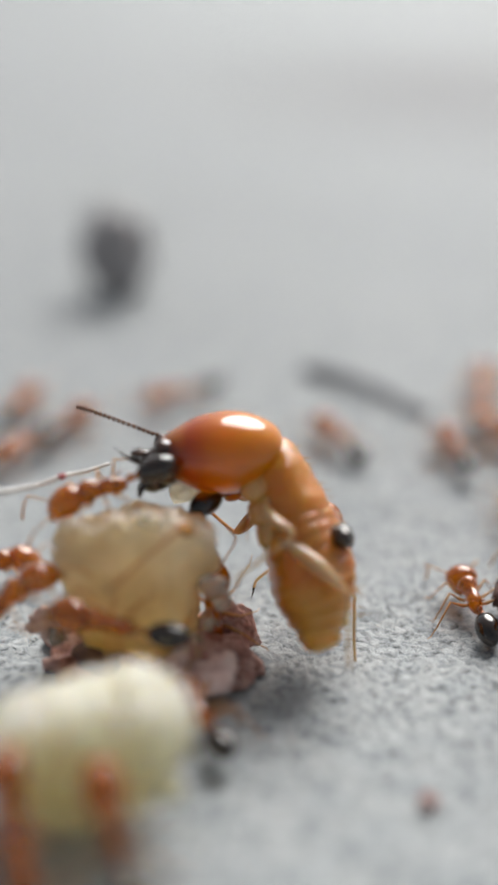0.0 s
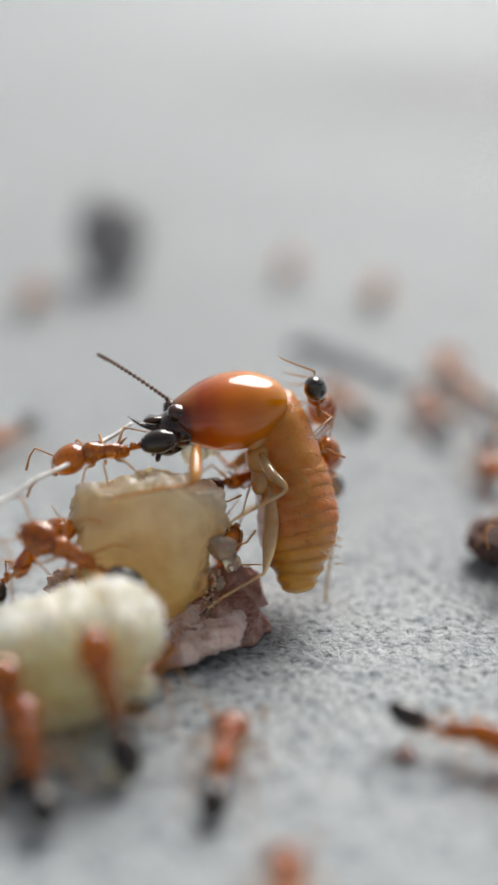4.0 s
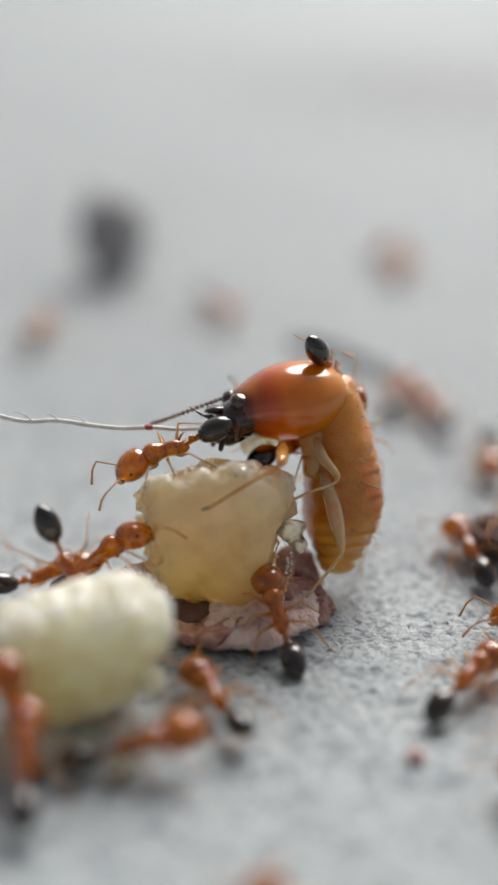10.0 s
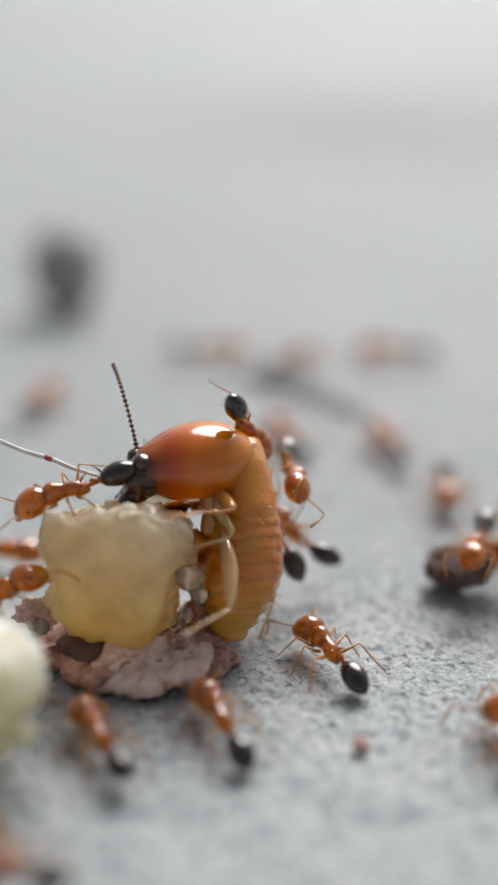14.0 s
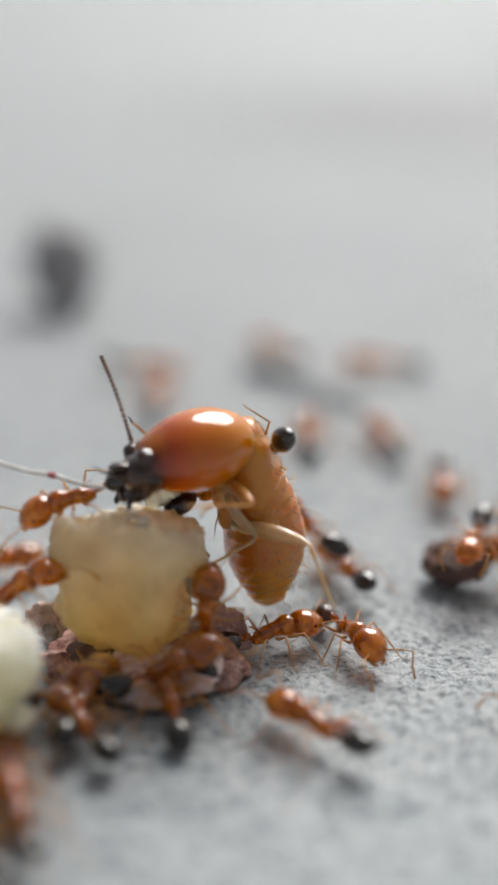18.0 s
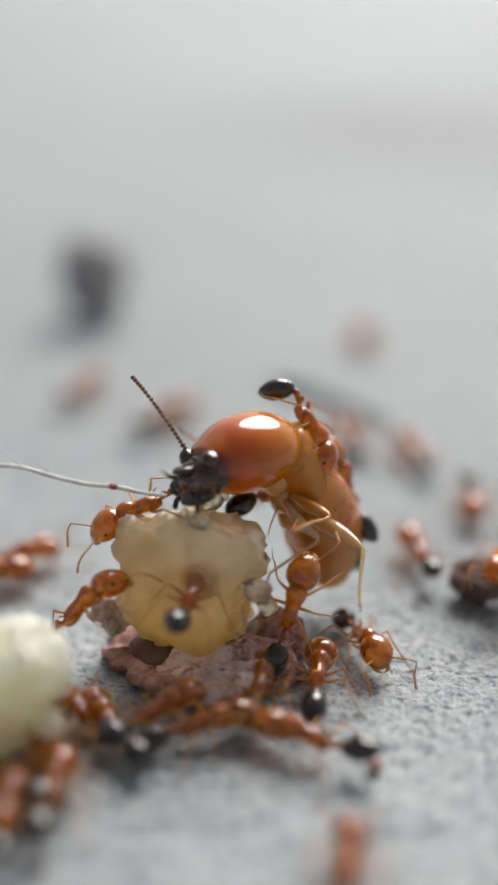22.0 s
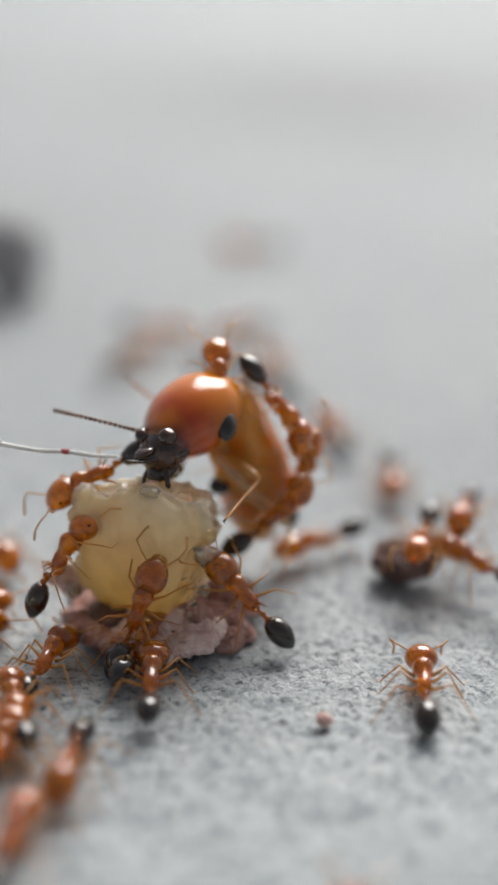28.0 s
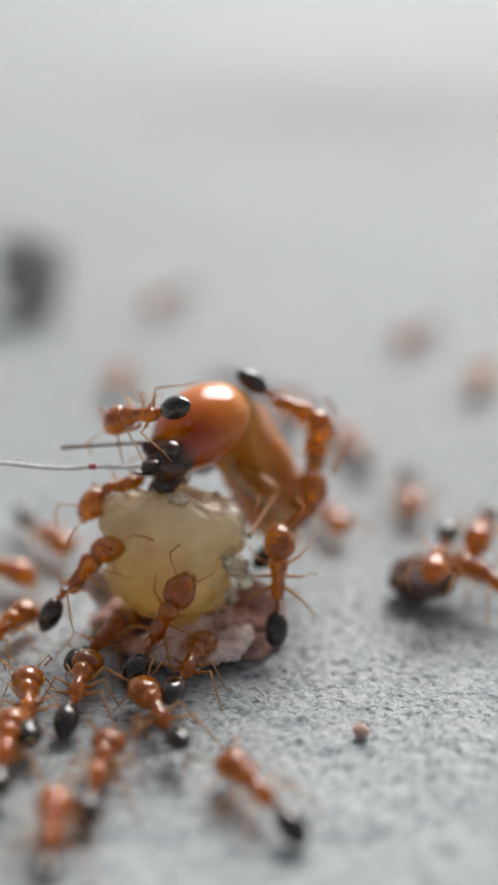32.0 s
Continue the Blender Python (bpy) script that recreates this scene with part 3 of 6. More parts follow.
    part("face", roughened(barrel([(1.98, 0.57, -0.04), (2.12, 0.60, -0.06), (2.35, 0.55, -0.1), (2.55, 0.45, -0.13), (2.66, 0.24, -0.14)], 0.80, 28), 0.04, 2.6), FACE, head, "dark brown wrinkled face")
    part("upper_lip", roughened(egg(0.56, 0.44, 0.2, 0.1, 10, 16), 0.03, 5), FACE, head, "", at(2.62, 0, 0.16, 0, -6, 0))
    for s in (-1, 1):
        part("antenna_socket", roughened(egg(0.44, 0.40, 0.40, 0, 12, 20), 0.03, 5), FACE, head, where=at(2.2, s * 0.36, 0.26))
        part("cheek", roughened(egg(0.46, 0.26, 0.36, 0, 10, 16), 0.04, 4), FACE, head, where=at(2.12, s * 0.48, -0.16))
        jaw = bezier([(2.45, s * 0.24, -0.06), (2.70, s * 0.2, 0.0), (2.96, s * 0.1, 0.12), (3.2, -s * 0.02, 0.34)], 5)
        part("mandible", tube(jaw, [0.085 - 0.078 * i / (len(jaw) - 1) for i in range(len(jaw))], 10), DARK_JAW, head, "black sickle-shaped jaw")
        palp = bezier([(2.45, s * 0.25, -0.3), (2.7, s * 0.35, -0.48), (2.8, s * 0.38, -0.66)], 4)
        part("palp", tube(palp, [0.06] * (len(palp) - 1) + [0.03], 8), FACE, head)
    part("mouth_pad", roughened(boulder(0.62, 0.5, 0.5, 0.06, 2.0, 3.3, 3, 0.5), 0.03, 4, 2), GLASSY, head, "pale glassy mouth pad", at(1.86, -0.42, -0.98, 0, 10, 0))
    part("mouth_pad", roughened(boulder(0.34, 0.26, 0.24, 0.05, 2.0, 5.1, 3), 0.03, 4, 7), GLASSY, head, "", at(1.45, -0.46, -0.96, 0, 0, 20))
    part("lower_lip", roughened(egg(0.8, 0.8, 0.42, 0, 12, 20), 0.05, 4), DARK_JAW, head, "black lower jaw", at(2.4, 0, -0.42, 0, 12, 0))
    ants_ = []
    for s in (-1, 1):
        bm = bmesh.new()
        # one feeler whole, the other bitten short
        pts = bezier([(0, 0, 0), (0.42, 0, 0.24), (0.95, 0, 0.38), (1.48, 0, 0.34), (1.98, 0, 0.08)], 5) if s < 0 else bezier([(0, 0, 0), (0.3, 0, -0.06), (0.55, 0, -0.22)], 4)
        for i, p in enumerate(pts):
            r = 0.062 if i < 3 else 0.05
            egg(0.088, r * 2, r * 2, 0.25, 6, 8, p.x, p.z, bm)
        tube(pts, [0.018] * len(pts), 6, bm)
        a = part("antenna", bm, BEAD, head, "dark beaded antenna", at(2.2, 0.42 if s > 0 else -0.45, 0.1 if s > 0 else 0.2, 0, 40 if s > 0 else -60, 30 if s > 0 else -38))
        ants_.append(a)
    return root, head, ants_[0], pulled, reaching


def egg_head():
    """Long, full behind, narrowing to the face."""
    prof = [(-0.22, 0.05), (-0.18, 0.30), (-0.05, 0.53), (0.2, 0.72), (0.55, 0.88), (0.95, 0.93), (1.35, 0.89), (1.7, 0.77), (2.0, 0.61), (2.2, 0.50), (2.3, 0.3)]
    fine = bezier([(x, r, 0) for x, r in prof], 3)
    rings = [((p.x, 0, 0.03), (0, max(p.y, 0.02) * 1.12, 0), (0, 0, max(p.y, 0.02) * 0.90)) for p in fine]
    return loft(rings, 32)


termite, termite_head, near_antenna, pulled_leg, reaching_leg = make_termite()


def make_thread():
    pts = bezier([(-0.55, 0.05, 0.06), (0, 0, 0), (0.5, 0.02, 0.03), (1.1, 0, -0.03), (1.8, 0.05, 0.03), (2.5, 0, 0.08), (3.2, 0, 0.03), (4.0, 0, 0.2)], 6)
    thing = part("plant_fibre", tube(pts, [0.035 + 0.02 * math.sin(min(1, i / 10)) for i in range(len(pts))], 8), FIBRE)
    part("red_joint", egg(0.26, 0.13, 0.13, 0, 6, 10), RED_MARK, thing, "dull red joint", at(0.55, 0.02, 0.03))
    for x, z in ((1.8, 0.07), (2.4, 0.1), (3.0, 0.1)):
        part("hair", tube([(x, 0, z - 0.06), (x + 0.2, 0.05, z + 0.12), (x + 0.4, 0.02, z + 0.14)], [0.016, 0.012, 0.005], 5), FIBRE, thing)
    return tagged(thing, "thin whitish plant fibre held out from the termite's jaws", "plant fibre")


thread = make_thread()


# ---- the ants ----
def make_ant(tail_lift=0.0, nod=0.0, seed=1, tuck=False):
    rng = random.Random(seed)
    root = new("ant")
    tagged(root, "small orange worker ant with a glossy black gaster", "ant", "ants round the food")
    head = part("head", egg(0.82, 0.70, 0.58, -0.10, 14, 24), AMBER, root, where=at(0.88, 0, 0.56, 0, 18 + nod, 0))
    for s in (-1, 1):
        part("eye", egg(0.09, 0.05, 0.075, 0, 6, 10), EYE, head, "small black eye", at(0.04, s * 0.312, 0.08))
        jaw = bezier([(0.25, s * 0.13, -0.05), (0.38, s * 0.14, -0.06), (0.47, s * 0.03, -0.07)], 4)
        part("mandible", tube(jaw, [0.055, 0.055, 0.05, 0.05, 0.045, 0.04, 0.03, 0.02, 0.01][:len(jaw)], 8), PALE_LEG, head)
        sway = rng.uniform(-0.1, 0.1)
        feeler = [(0.2, s * 0.14, 0.08), (0.42, s * (0.38 + sway), 0.25), (0.58, s * (0.52 + sway), 0.34), (0.8, s * 0.5, 0.2), (1.02, s * (0.42 + sway), 0.02)]
        bm = tube(feeler, [0.018, 0.016, 0.018, 0.022, 0.028], 7)
        part("antenna", bm, PALE_LEG, head)
    front = barrel([(p.x, p.y, p.z) for p in bezier([(-0.66, 0.07, -0.1), (-0.58, 0.12, -0.08), (-0.44, 0.165, -0.04), (-0.28, 0.155, 0.0), (-0.13, 0.15, 0.03), (0.02, 0.20, 0.05), (0.16, 0.225, 0.04), (0.28, 0.18, 0.01), (0.37, 0.11, 0.0), (0.42, 0.07, 0.0)], 2)], 1.1, 20)
    thorax = part("thorax", front, AMBER, root, where=at(0.28, 0, 0.56, 0, -4, 0))
    for s in (-1, 1):
        part("spine", tube([(-0.5, s * 0.08, 0.07), (-0.6, s * 0.11, 0.15), (-0.68, s * 0.13, 0.18)], [0.035, 0.02, 0.006], 6), AMBER, thorax)
    bm = egg(0.16, 0.12, 0.20, 0, 8, 12, -0.48, 0.53)
    egg(0.16, 0.14, 0.16, 0, 8, 12, -0.63, 0.51, bm)
    tube([(-0.3, 0, 0.48), (-0.5, 0, 0.47), (-0.72, 0, 0.5)], [0.05, 0.04, 0.05], 8, bm)
    part("petiole", bm, AMBER, root)
    prof = [(p.x, p.y) for p in bezier([(0.38, 0.04, 0), (0.34, 0.14, 0), (0.23, 0.22, 0), (0.07, 0.265, 0), (-0.11, 0.255, 0), (-0.27, 0.19, 0), (-0.38, 0.10, 0), (-0.43, 0.02, 0)], 2)]
    gaster = part("gaster", barrel(prof, 0.92, 20), GASTER, root, "glossy black pointed gaster", at(-0.86, 0, 0.13, 0, -78, 0) if tuck else at(-1.02, 0, 0.5 + tail_lift * 0.006, 0, tail_lift, 0))
    part("gaster_band", barrel([(0.405, 0.05), (0.355, 0.142), (0.29, 0.197), (0.27, 0.16)], 0.92, 18), FACE, gaster, "brown front band")
    for k, (x0, reach, swing) in enumerate(((0.38, 0.62, 0.55), (0.14, 0.72, 0.0), (-0.08, 0.78, -0.65))):
        for s in (-1, 1):
            j = rng.uniform(-0.12, 0.12)
            foot = Vector((swing * 1.15 + j, s * reach, -0.40))
            knee = Vector((swing * 0.45 + j, s * reach * 0.52, 0.22))
            ankle = foot.lerp(knee, 0.33) + Vector((swing * 0.05, 0, -0.02))
            pts = [(0, 0, 0), knee * 0.3 + Vector((0, 0, -0.03)), knee, ankle, foot, foot + Vector((swing * 0.22 + 0.06, s * 0.06, 0))]
            part("leg", tube(pts, [0.040, 0.038, 0.022, 0.015, 0.010, 0.006], 7), PALE_LEG, root, where=at(x0, s * 0.13, 0.42))
    return root


PLACES = {
    'corner_biter': at(-3.71, 0.12, 3.29, -17, 20, -168),
    'side_biter': at(-5.47, -1.41, 1.43, -8, -32, 18),
    'back_rider': at(0.11, 0.64, 2.38, 68, 15, 102),
    'flank_biter': at(-0.07, 1.86, 1.67, -58, -36, -114),
    'foot_puller': at(5.07, -3.93, 0.00, 0, -0, 113),
    'lump_climber': at(-3.54, -1.83, 1.51, -40, -11, 177),
    'front_worker': at(-1.86, -2.93, 0.00, 0, -0, 116),
    'front_worker_b': at(1.64, -9.52, 0.00, 0, -0, 112),
    'near_worker': at(-2.90, -6.82, 0.74, -16, -52, 116),
    'near_worker_b': at(-4.11, -7.69, 0.22, -14, -15, 110),
    'crowd_worker': at(-4.54, -6.59, 0.94, -13, -66, 110),
    'crowd_worker_b': at(-7.83, -7.06, 0.00, 0, -0, 25),
    'gap_biter': at(-1.77, 0.21, 0.72, -7, -69, 102),
    'walker': at(3.64, 1.57, 0.00, 0, -0, 102),
    'walker_b': at(5.24, -1.87, 0.00, 0, -0, -135),
    'walker_c': at(6.10, 3.25, 0.00, 0, -0, -178),
    'left_worker': at(-7.06, 2.55, 0.00, 0, -0, 20),
    'left_worker_b': at(-7.51, 9.55, 0.00, 0, -0, -115),
    'head_climber': at(4.93, 12.15, 0.00, 0, -0, 78),
    'throat_biter': at(-1.49, 1.37, 2.55, 11, 13, 53),
    'back_worker': at(5.22, 6.64, 0.00, 0, -0, -95),
    'back_worker_b': at(4.01, 9.78, 0.00, 0, -0, 103),
    'back_worker_c': at(0.90, 10.42, 0.00, 0, -0, 119),
    'far_worker': at(-3.59, 13.50, 0.00, 0, -0, -148),
    'far_worker_b': at(-6.59, 10.99, 0.00, 0, -0, 68),
    'far_worker_c': at(5.28, 14.66, 0.00, 0, -0, 81),
    'far_worker_d': at(-7.03, 10.80, 0.00, 0, -0, 81),
    'clump_worker': at(6.34, 0.73, 0.45, 0, 0, 129),
    'clump_worker_b': at(6.42, 2.64, 0.90, 0, -0, -109),
    'clump_worker_c': at(5.22, 1.42, 0.80, 0, -0, -108),
    'cluster_worker': at(-9.00, -0.10, 0.00, 0, -0, 31),
    'cluster_worker_b': at(-7.08, -7.55, 0.00, 0, -0, 88),
    'shoulder_biter': at(5.55, 10.32, 0.00, 0, -0, 110),
    'base_worker': at(-9.14, -3.17, 0.00, 0, -0, 29),
}
FORMS = [make_ant(0, 0, 1), make_ant(-22, 10, 2), make_ant(14, -14, 3), make_ant(0, 20, 4, True)]
TUCKED = ("back_rider",)
WALKERS = ("walker", "walker_b", "walker_c", "front_worker", "front_worker_b", "far_worker", "far_worker_b", "left_worker")
ants = {}
spare = list(FORMS[:3])
for i, (key, where) in enumerate(PLACES.items()):
    if key in TUCKED:
        ants[key] = FORMS[3]
        FORMS[3].matrix_basis = where
    elif spare:
        ants[key] = spare.pop(0)
        ants[key].matrix_basis = where
    else:
        ants[key] = copy_thing(FORMS[i % 3], where)


# ---- small still things ----
def make_dark_stone():
    thing = part("dark_stone", boulder(2.7, 2.2, 3.3, 0.35, 0.7, 5.0, 4, 0.2), DARK_GRIT)
    thing.matrix_basis = at(-7.04, 24.7, 0)
    return tagged(thing, "upright dark grey grit stone on the board", "stone")


make_dark_stone()

seed = part("dark_seed", roughened(boulder(1.75, 1.3, 1.0, 0.26, 1.5, 9.0, 5), 0.05, 6.0, 2), SEED)
seed.matrix_basis = at(4.88, 1.6, 0)
tagged(seed, "dark rough brown seed husk that ants crowd around", "seed")

crumb = part("white_crumb", roughened(boulder(0.62, 0.45, 0.42, 0.12, 2.4, 3.0, 4), 0.05, 6, 1), GLASSY)
crumb.matrix_basis = at(-3.02, -7.0, 0)
tagged(crumb, "small clear whitish food crumb on the board", "crumb")

pellet = part("pink_grain", boulder(0.34, 0.28, 0.26, 0.06, 4.0, 2.0, 3), PINK)
for v in pellet.data.vertices:
    v.co.z -= 0.00012
tagged(pellet, "tiny pinkish grain nudged along the board", "grain")

# a thin grey strip that draws a dull streak on the board
streak = part("grey_fibre", limb(bezier([(0.0, 16.6, 0.12), (1.2, 15.6, 0.3), (2.4, 14.3, 0.25), (3.5, 13.0, 0.12)], 5), 0.22, 0.12), GREY_STREAK)
tagged(streak, "dull grey streak along the board", "plant fibre")


def motions():
    walk(food_lump, [
        (0, at(-3.30, -0.23, 0.00, 0, -0, 2)),
        (1, at(-3.28, -0.06, 0.00, 0, -0, 1)),
        (2, at(-3.43, -1.15, 0.00, 0, -0, 1)),
        (3, at(-3.47, -1.12, 0.00, 0, -0, 0)),
        (4, at(-2.95, -1.19, 0.00, 0, -0, 2)),
        (7, at(-2.55, -1.13, 0.00, 0, -0, 4)),
        (8, at(-2.52, -1.16, 0.00, 0, -0, 2)),
        (9, at(-1.67, 0.44, 0.00, 0, -0, 10)),
        (10, at(-1.64, -0.88, 0.00, 0, -0, 12)),
        (11, at(-1.66, -1.06, 0.00, 0, -0, 12)),
        (12, at(-2.90, -0.54, 0.00, 0, -0, 4)),
        (13, at(-2.64, -0.73, 0.00, 0, -0, 0)),
        (14, at(-2.71, -1.12, 0.00, 0, -0, -2)),
        (17, at(-2.58, -1.65, 0.00, 0, -0, -4)),
        (18, at(-2.38, -1.64, 0.00, 0, -0, -5)),
        (19, at(-2.17, -1.55, 0.00, 0, -0, -5)),
        (20, at(-2.12, -1.34, 0.00, 0, -0, -6)),
        (21, at(-1.78, -1.48, 0.00, 0, -0, -8)),
        (22, at(-1.71, -0.93, 0.00, 0, -0, -10)),
        (23, at(-1.29, 0.23, 0.00, 0, -0, -11)),
        (24, at(-1.10, 0.04, 0.00, 0, -0, -12)),
        (25, at(-1.06, -0.06, 0.00, 0, -0, -13)),
        (26, at(-0.98, 0.19, 0.00, 0, -0, -14)),
        (29, at(-1.16, 0.19, 0.00, 0, -0, -14)),
        (30, at(-1.08, 0.49, 0.00, 0, -0, -14)),
        (31, at(-0.99, 0.48, 0.00, 0, -0, -14)),
        (32, at(-0.89, 0.65, 0.00, 0, -0, -14)),
    ])
    walk(bark_flake, [
        (0, at(-3.30, -0.23, 0.00, 0, -0, 2)),
        (1, at(-3.28, -0.06, 0.00, 0, -0, 1)),
        (2, at(-3.43, -1.15, 0.00, 0, -0, 1)),
        (3, at(-3.47, -1.12, 0.00, 0, -0, 0)),
        (4, at(-2.95, -1.19, 0.00, 0, -0, 2)),
        (7, at(-2.55, -1.13, 0.00, 0, -0, 4)),
        (8, at(-2.52, -1.16, 0.00, 0, -0, 2)),
        (9, at(-1.67, 0.44, 0.00, 0, -0, 10)),
        (10, at(-1.64, -0.88, 0.00, 0, -0, 12)),
        (11, at(-1.66, -1.06, 0.00, 0, -0, 12)),
        (12, at(-2.90, -0.54, 0.00, 0, -0, 4)),
        (13, at(-2.64, -0.73, 0.00, 0, -0, 0)),
        (14, at(-2.71, -1.12, 0.00, 0, -0, -2)),
        (17, at(-2.58, -1.65, 0.00, 0, -0, -4)),
        (18, at(-2.38, -1.64, 0.00, 0, -0, -5)),
        (19, at(-2.17, -1.55, 0.00, 0, -0, -5)),
        (20, at(-2.12, -1.34, 0.00, 0, -0, -6)),
        (21, at(-1.78, -1.48, 0.00, 0, -0, -8)),
        (22, at(-1.71, -0.93, 0.00, 0, -0, -10)),
        (23, at(-1.29, 0.23, 0.00, 0, -0, -11)),
        (24, at(-1.10, 0.04, 0.00, 0, -0, -12)),
        (25, at(-1.06, -0.06, 0.00, 0, -0, -13)),
        (26, at(-0.98, 0.19, 0.00, 0, -0, -14)),
        (29, at(-1.16, 0.19, 0.00, 0, -0, -14)),
        (30, at(-1.08, 0.49, 0.00, 0, -0, -14)),
        (31, at(-0.99, 0.48, 0.00, 0, -0, -14)),
        (32, at(-0.89, 0.65, 0.00, 0, -0, -14)),
    ])
    near_rows = [
        (0, at(-3.50, -5.37, 0.00, 0, -0, 8)),
        (1, at(-3.81, -5.35, 0.00, 0, -0, 8)),
        (2, at(-3.84, -5.11, 0.00, 0, -0, 8)),
        (3, at(-4.04, -5.06, 0.00, 0, -0, 8)),
        (4, at(-4.04, -5.01, 0.00, 0, -0, 8)),
        (7, at(-4.01, -4.93, 0.00, 0, -0, 8)),
        (8, at(-4.00, -4.93, 0.00, 0, -0, 8)),
        (9, at(-3.95, -5.02, 0.00, 0, -0, 8)),
        (10, at(-3.90, -5.00, 0.00, 0, -0, 8)),
        (11, at(-4.00, -5.04, 0.00, 0, -0, 8)),
        (12, at(-5.33, -5.31, 0.00, 0, -0, 8)),
        (13, at(-5.32, -5.29, 0.00, 0, -0, 8)),
        (14, at(-5.40, -5.48, 0.00, 0, -0, 8)),
        (17, at(-5.36, -5.11, 0.00, 0, -0, 8)),
        (18, at(-5.48, -5.11, 0.00, 0, -0, 8)),
        (19, at(-5.40, -5.08, 0.00, 0, -0, 8)),
        (20, at(-5.40, -4.82, 0.00, 0, -0, 8)),
        (21, at(-5.48, -4.78, 0.00, 0, -0, 8)),
        (22, at(-5.47, -4.87, 0.00, 0, -0, 8)),
        (23, at(-6.14, -4.05, 0.00, 0, -0, 8)),
        (24, at(-6.40, -4.11, 0.00, 0, -0, 8)),
        (32, at(-6.94, -3.61, 0.00, 0, -0, 8)),
    ]
    walk(near_lump, near_rows)
    # the clear crumb is dragged along with the near lump
    walk(crumb, [(t, pose(0.00098, -0.00205, 0) @ m) for t, m in near_rows])
    walk(termite, [
        (0, at(-0.63, 1.24, 4.07, -57, 53, -57)),
        (1, at(-0.57, 1.25, 3.75, -70, 41, -74)),
        (2, at(-0.71, 0.31, 3.99, -63, 52, -64)),
        (3, at(-0.47, 0.40, 4.00, -75, 53, -80)),
        (4, at(-0.33, 0.46, 4.45, -61, 65, -62)),
        (7, at(0.06, 0.58, 4.31, -64, 60, -66)),
        (8, at(-0.01, 0.58, 4.58, -45, 74, -45)),
        (9, at(0.87, 2.05, 4.20, -75, 57, -80)),
        (10, at(0.89, 0.85, 4.56, -68, 74, -69)),
        (11, at(0.83, 0.66, 4.59, -50, 78, -49)),
        (12, at(0.19, 0.80, 4.23, -76, 61, -85)),
        (13, at(-0.01, 0.76, 4.18, -77, 60, -83)),
        (14, at(-0.13, 0.21, 4.17, -84, 65, -90)),
        (17, at(-0.35, -0.42, 4.71, 23, 75, 24)),
        (18, at(-0.17, -0.57, 4.72, 18, 76, 18)),
        (19, at(0.00, -0.52, 4.69, 25, 74, 26)),
        (20, at(0.12, -0.25, 4.63, 30, 69, 30)),
        (21, at(0.33, -0.32, 4.66, 30, 67, 30)),
        (22, at(0.30, 0.26, 4.59, 36, 66, 39)),
        (23, at(0.68, 1.45, 4.65, 35, 67, 36)),
        (24, at(0.75, 1.32, 4.77, 36, 72, 35)),
        (25, at(0.97, 1.26, 4.82, 43, 69, 44)),
        (26, at(0.89, 1.48, 4.77, 38, 71, 37)),
        (29, at(0.70, 1.52, 4.86, 56, 68, 57)),
        (30, at(0.35, 1.81, 4.82, 48, 64, 47)),
        (31, at(0.55, 1.80, 4.83, 52, 64, 53)),
        (32, at(0.46, 1.97, 4.80, 52, 62, 53)),
    ])
    walk(termite_head, [
        (0, at(0.00, 0.00, 0.00, 24, 74, -138)),
        (1, at(0.00, 0.00, 0.00, 34, 75, -112)),
        (2, at(0.00, 0.00, 0.00, 35, 73, -124)),
        (3, at(0.00, 0.00, 0.00, 82, 76, -75)),
        (4, at(0.10, -0.00, 0.00, 81, 76, -88)),
        (7, at(0.07, -0.00, -0.00, 92, 73, -73)),
        (8, at(0.20, 0.00, -0.00, 89, 72, -92)),
        (9, at(0.00, 0.00, 0.00, 104, 68, -55)),
        (10, at(0.20, -0.00, -0.00, 105, 72, -73)),
        (11, at(0.20, -0.00, 0.00, 100, 73, -83)),
        (12, at(0.20, 0.00, -0.00, 93, 71, -71)),
        (13, at(0.20, 0.00, -0.00, 98, 70, -63)),
        (14, at(0.20, -0.00, 0.00, 107, 69, -59)),
        (17, at(0.05, -0.00, -0.00, 95, 63, -97)),
        (18, at(0.19, -0.00, 0.00, 86, 63, -105)),
        (19, at(0.38, 0.30, -0.24, 81, 48, -113)),
        (20, at(0.20, 0.31, -0.30, 78, 43, -118)),
        (21, at(0.23, 0.33, -0.35, 78, 39, -118)),
        (22, at(0.15, 0.20, -0.20, 78, 46, -121)),
        (23, at(0.12, 0.16, -0.16, 85, 48, -111)),
        (24, at(-0.03, 0.26, -0.18, 99, 42, -93)),
        (25, at(-0.02, 0.26, -0.17, 98, 43, -98)),
        (26, at(0.04, 0.31, -0.26, 98, 38, -92)),
        (29, at(0.09, 0.32, -0.27, 102, 40, -98)),
        (30, at(0.04, 0.27, -0.23, 94, 38, -102)),
        (31, at(0.04, 0.25, -0.20, 97, 40, -101)),
        (32, at(-0.03, 0.20, -0.12, 97, 41, -103)),
    ])
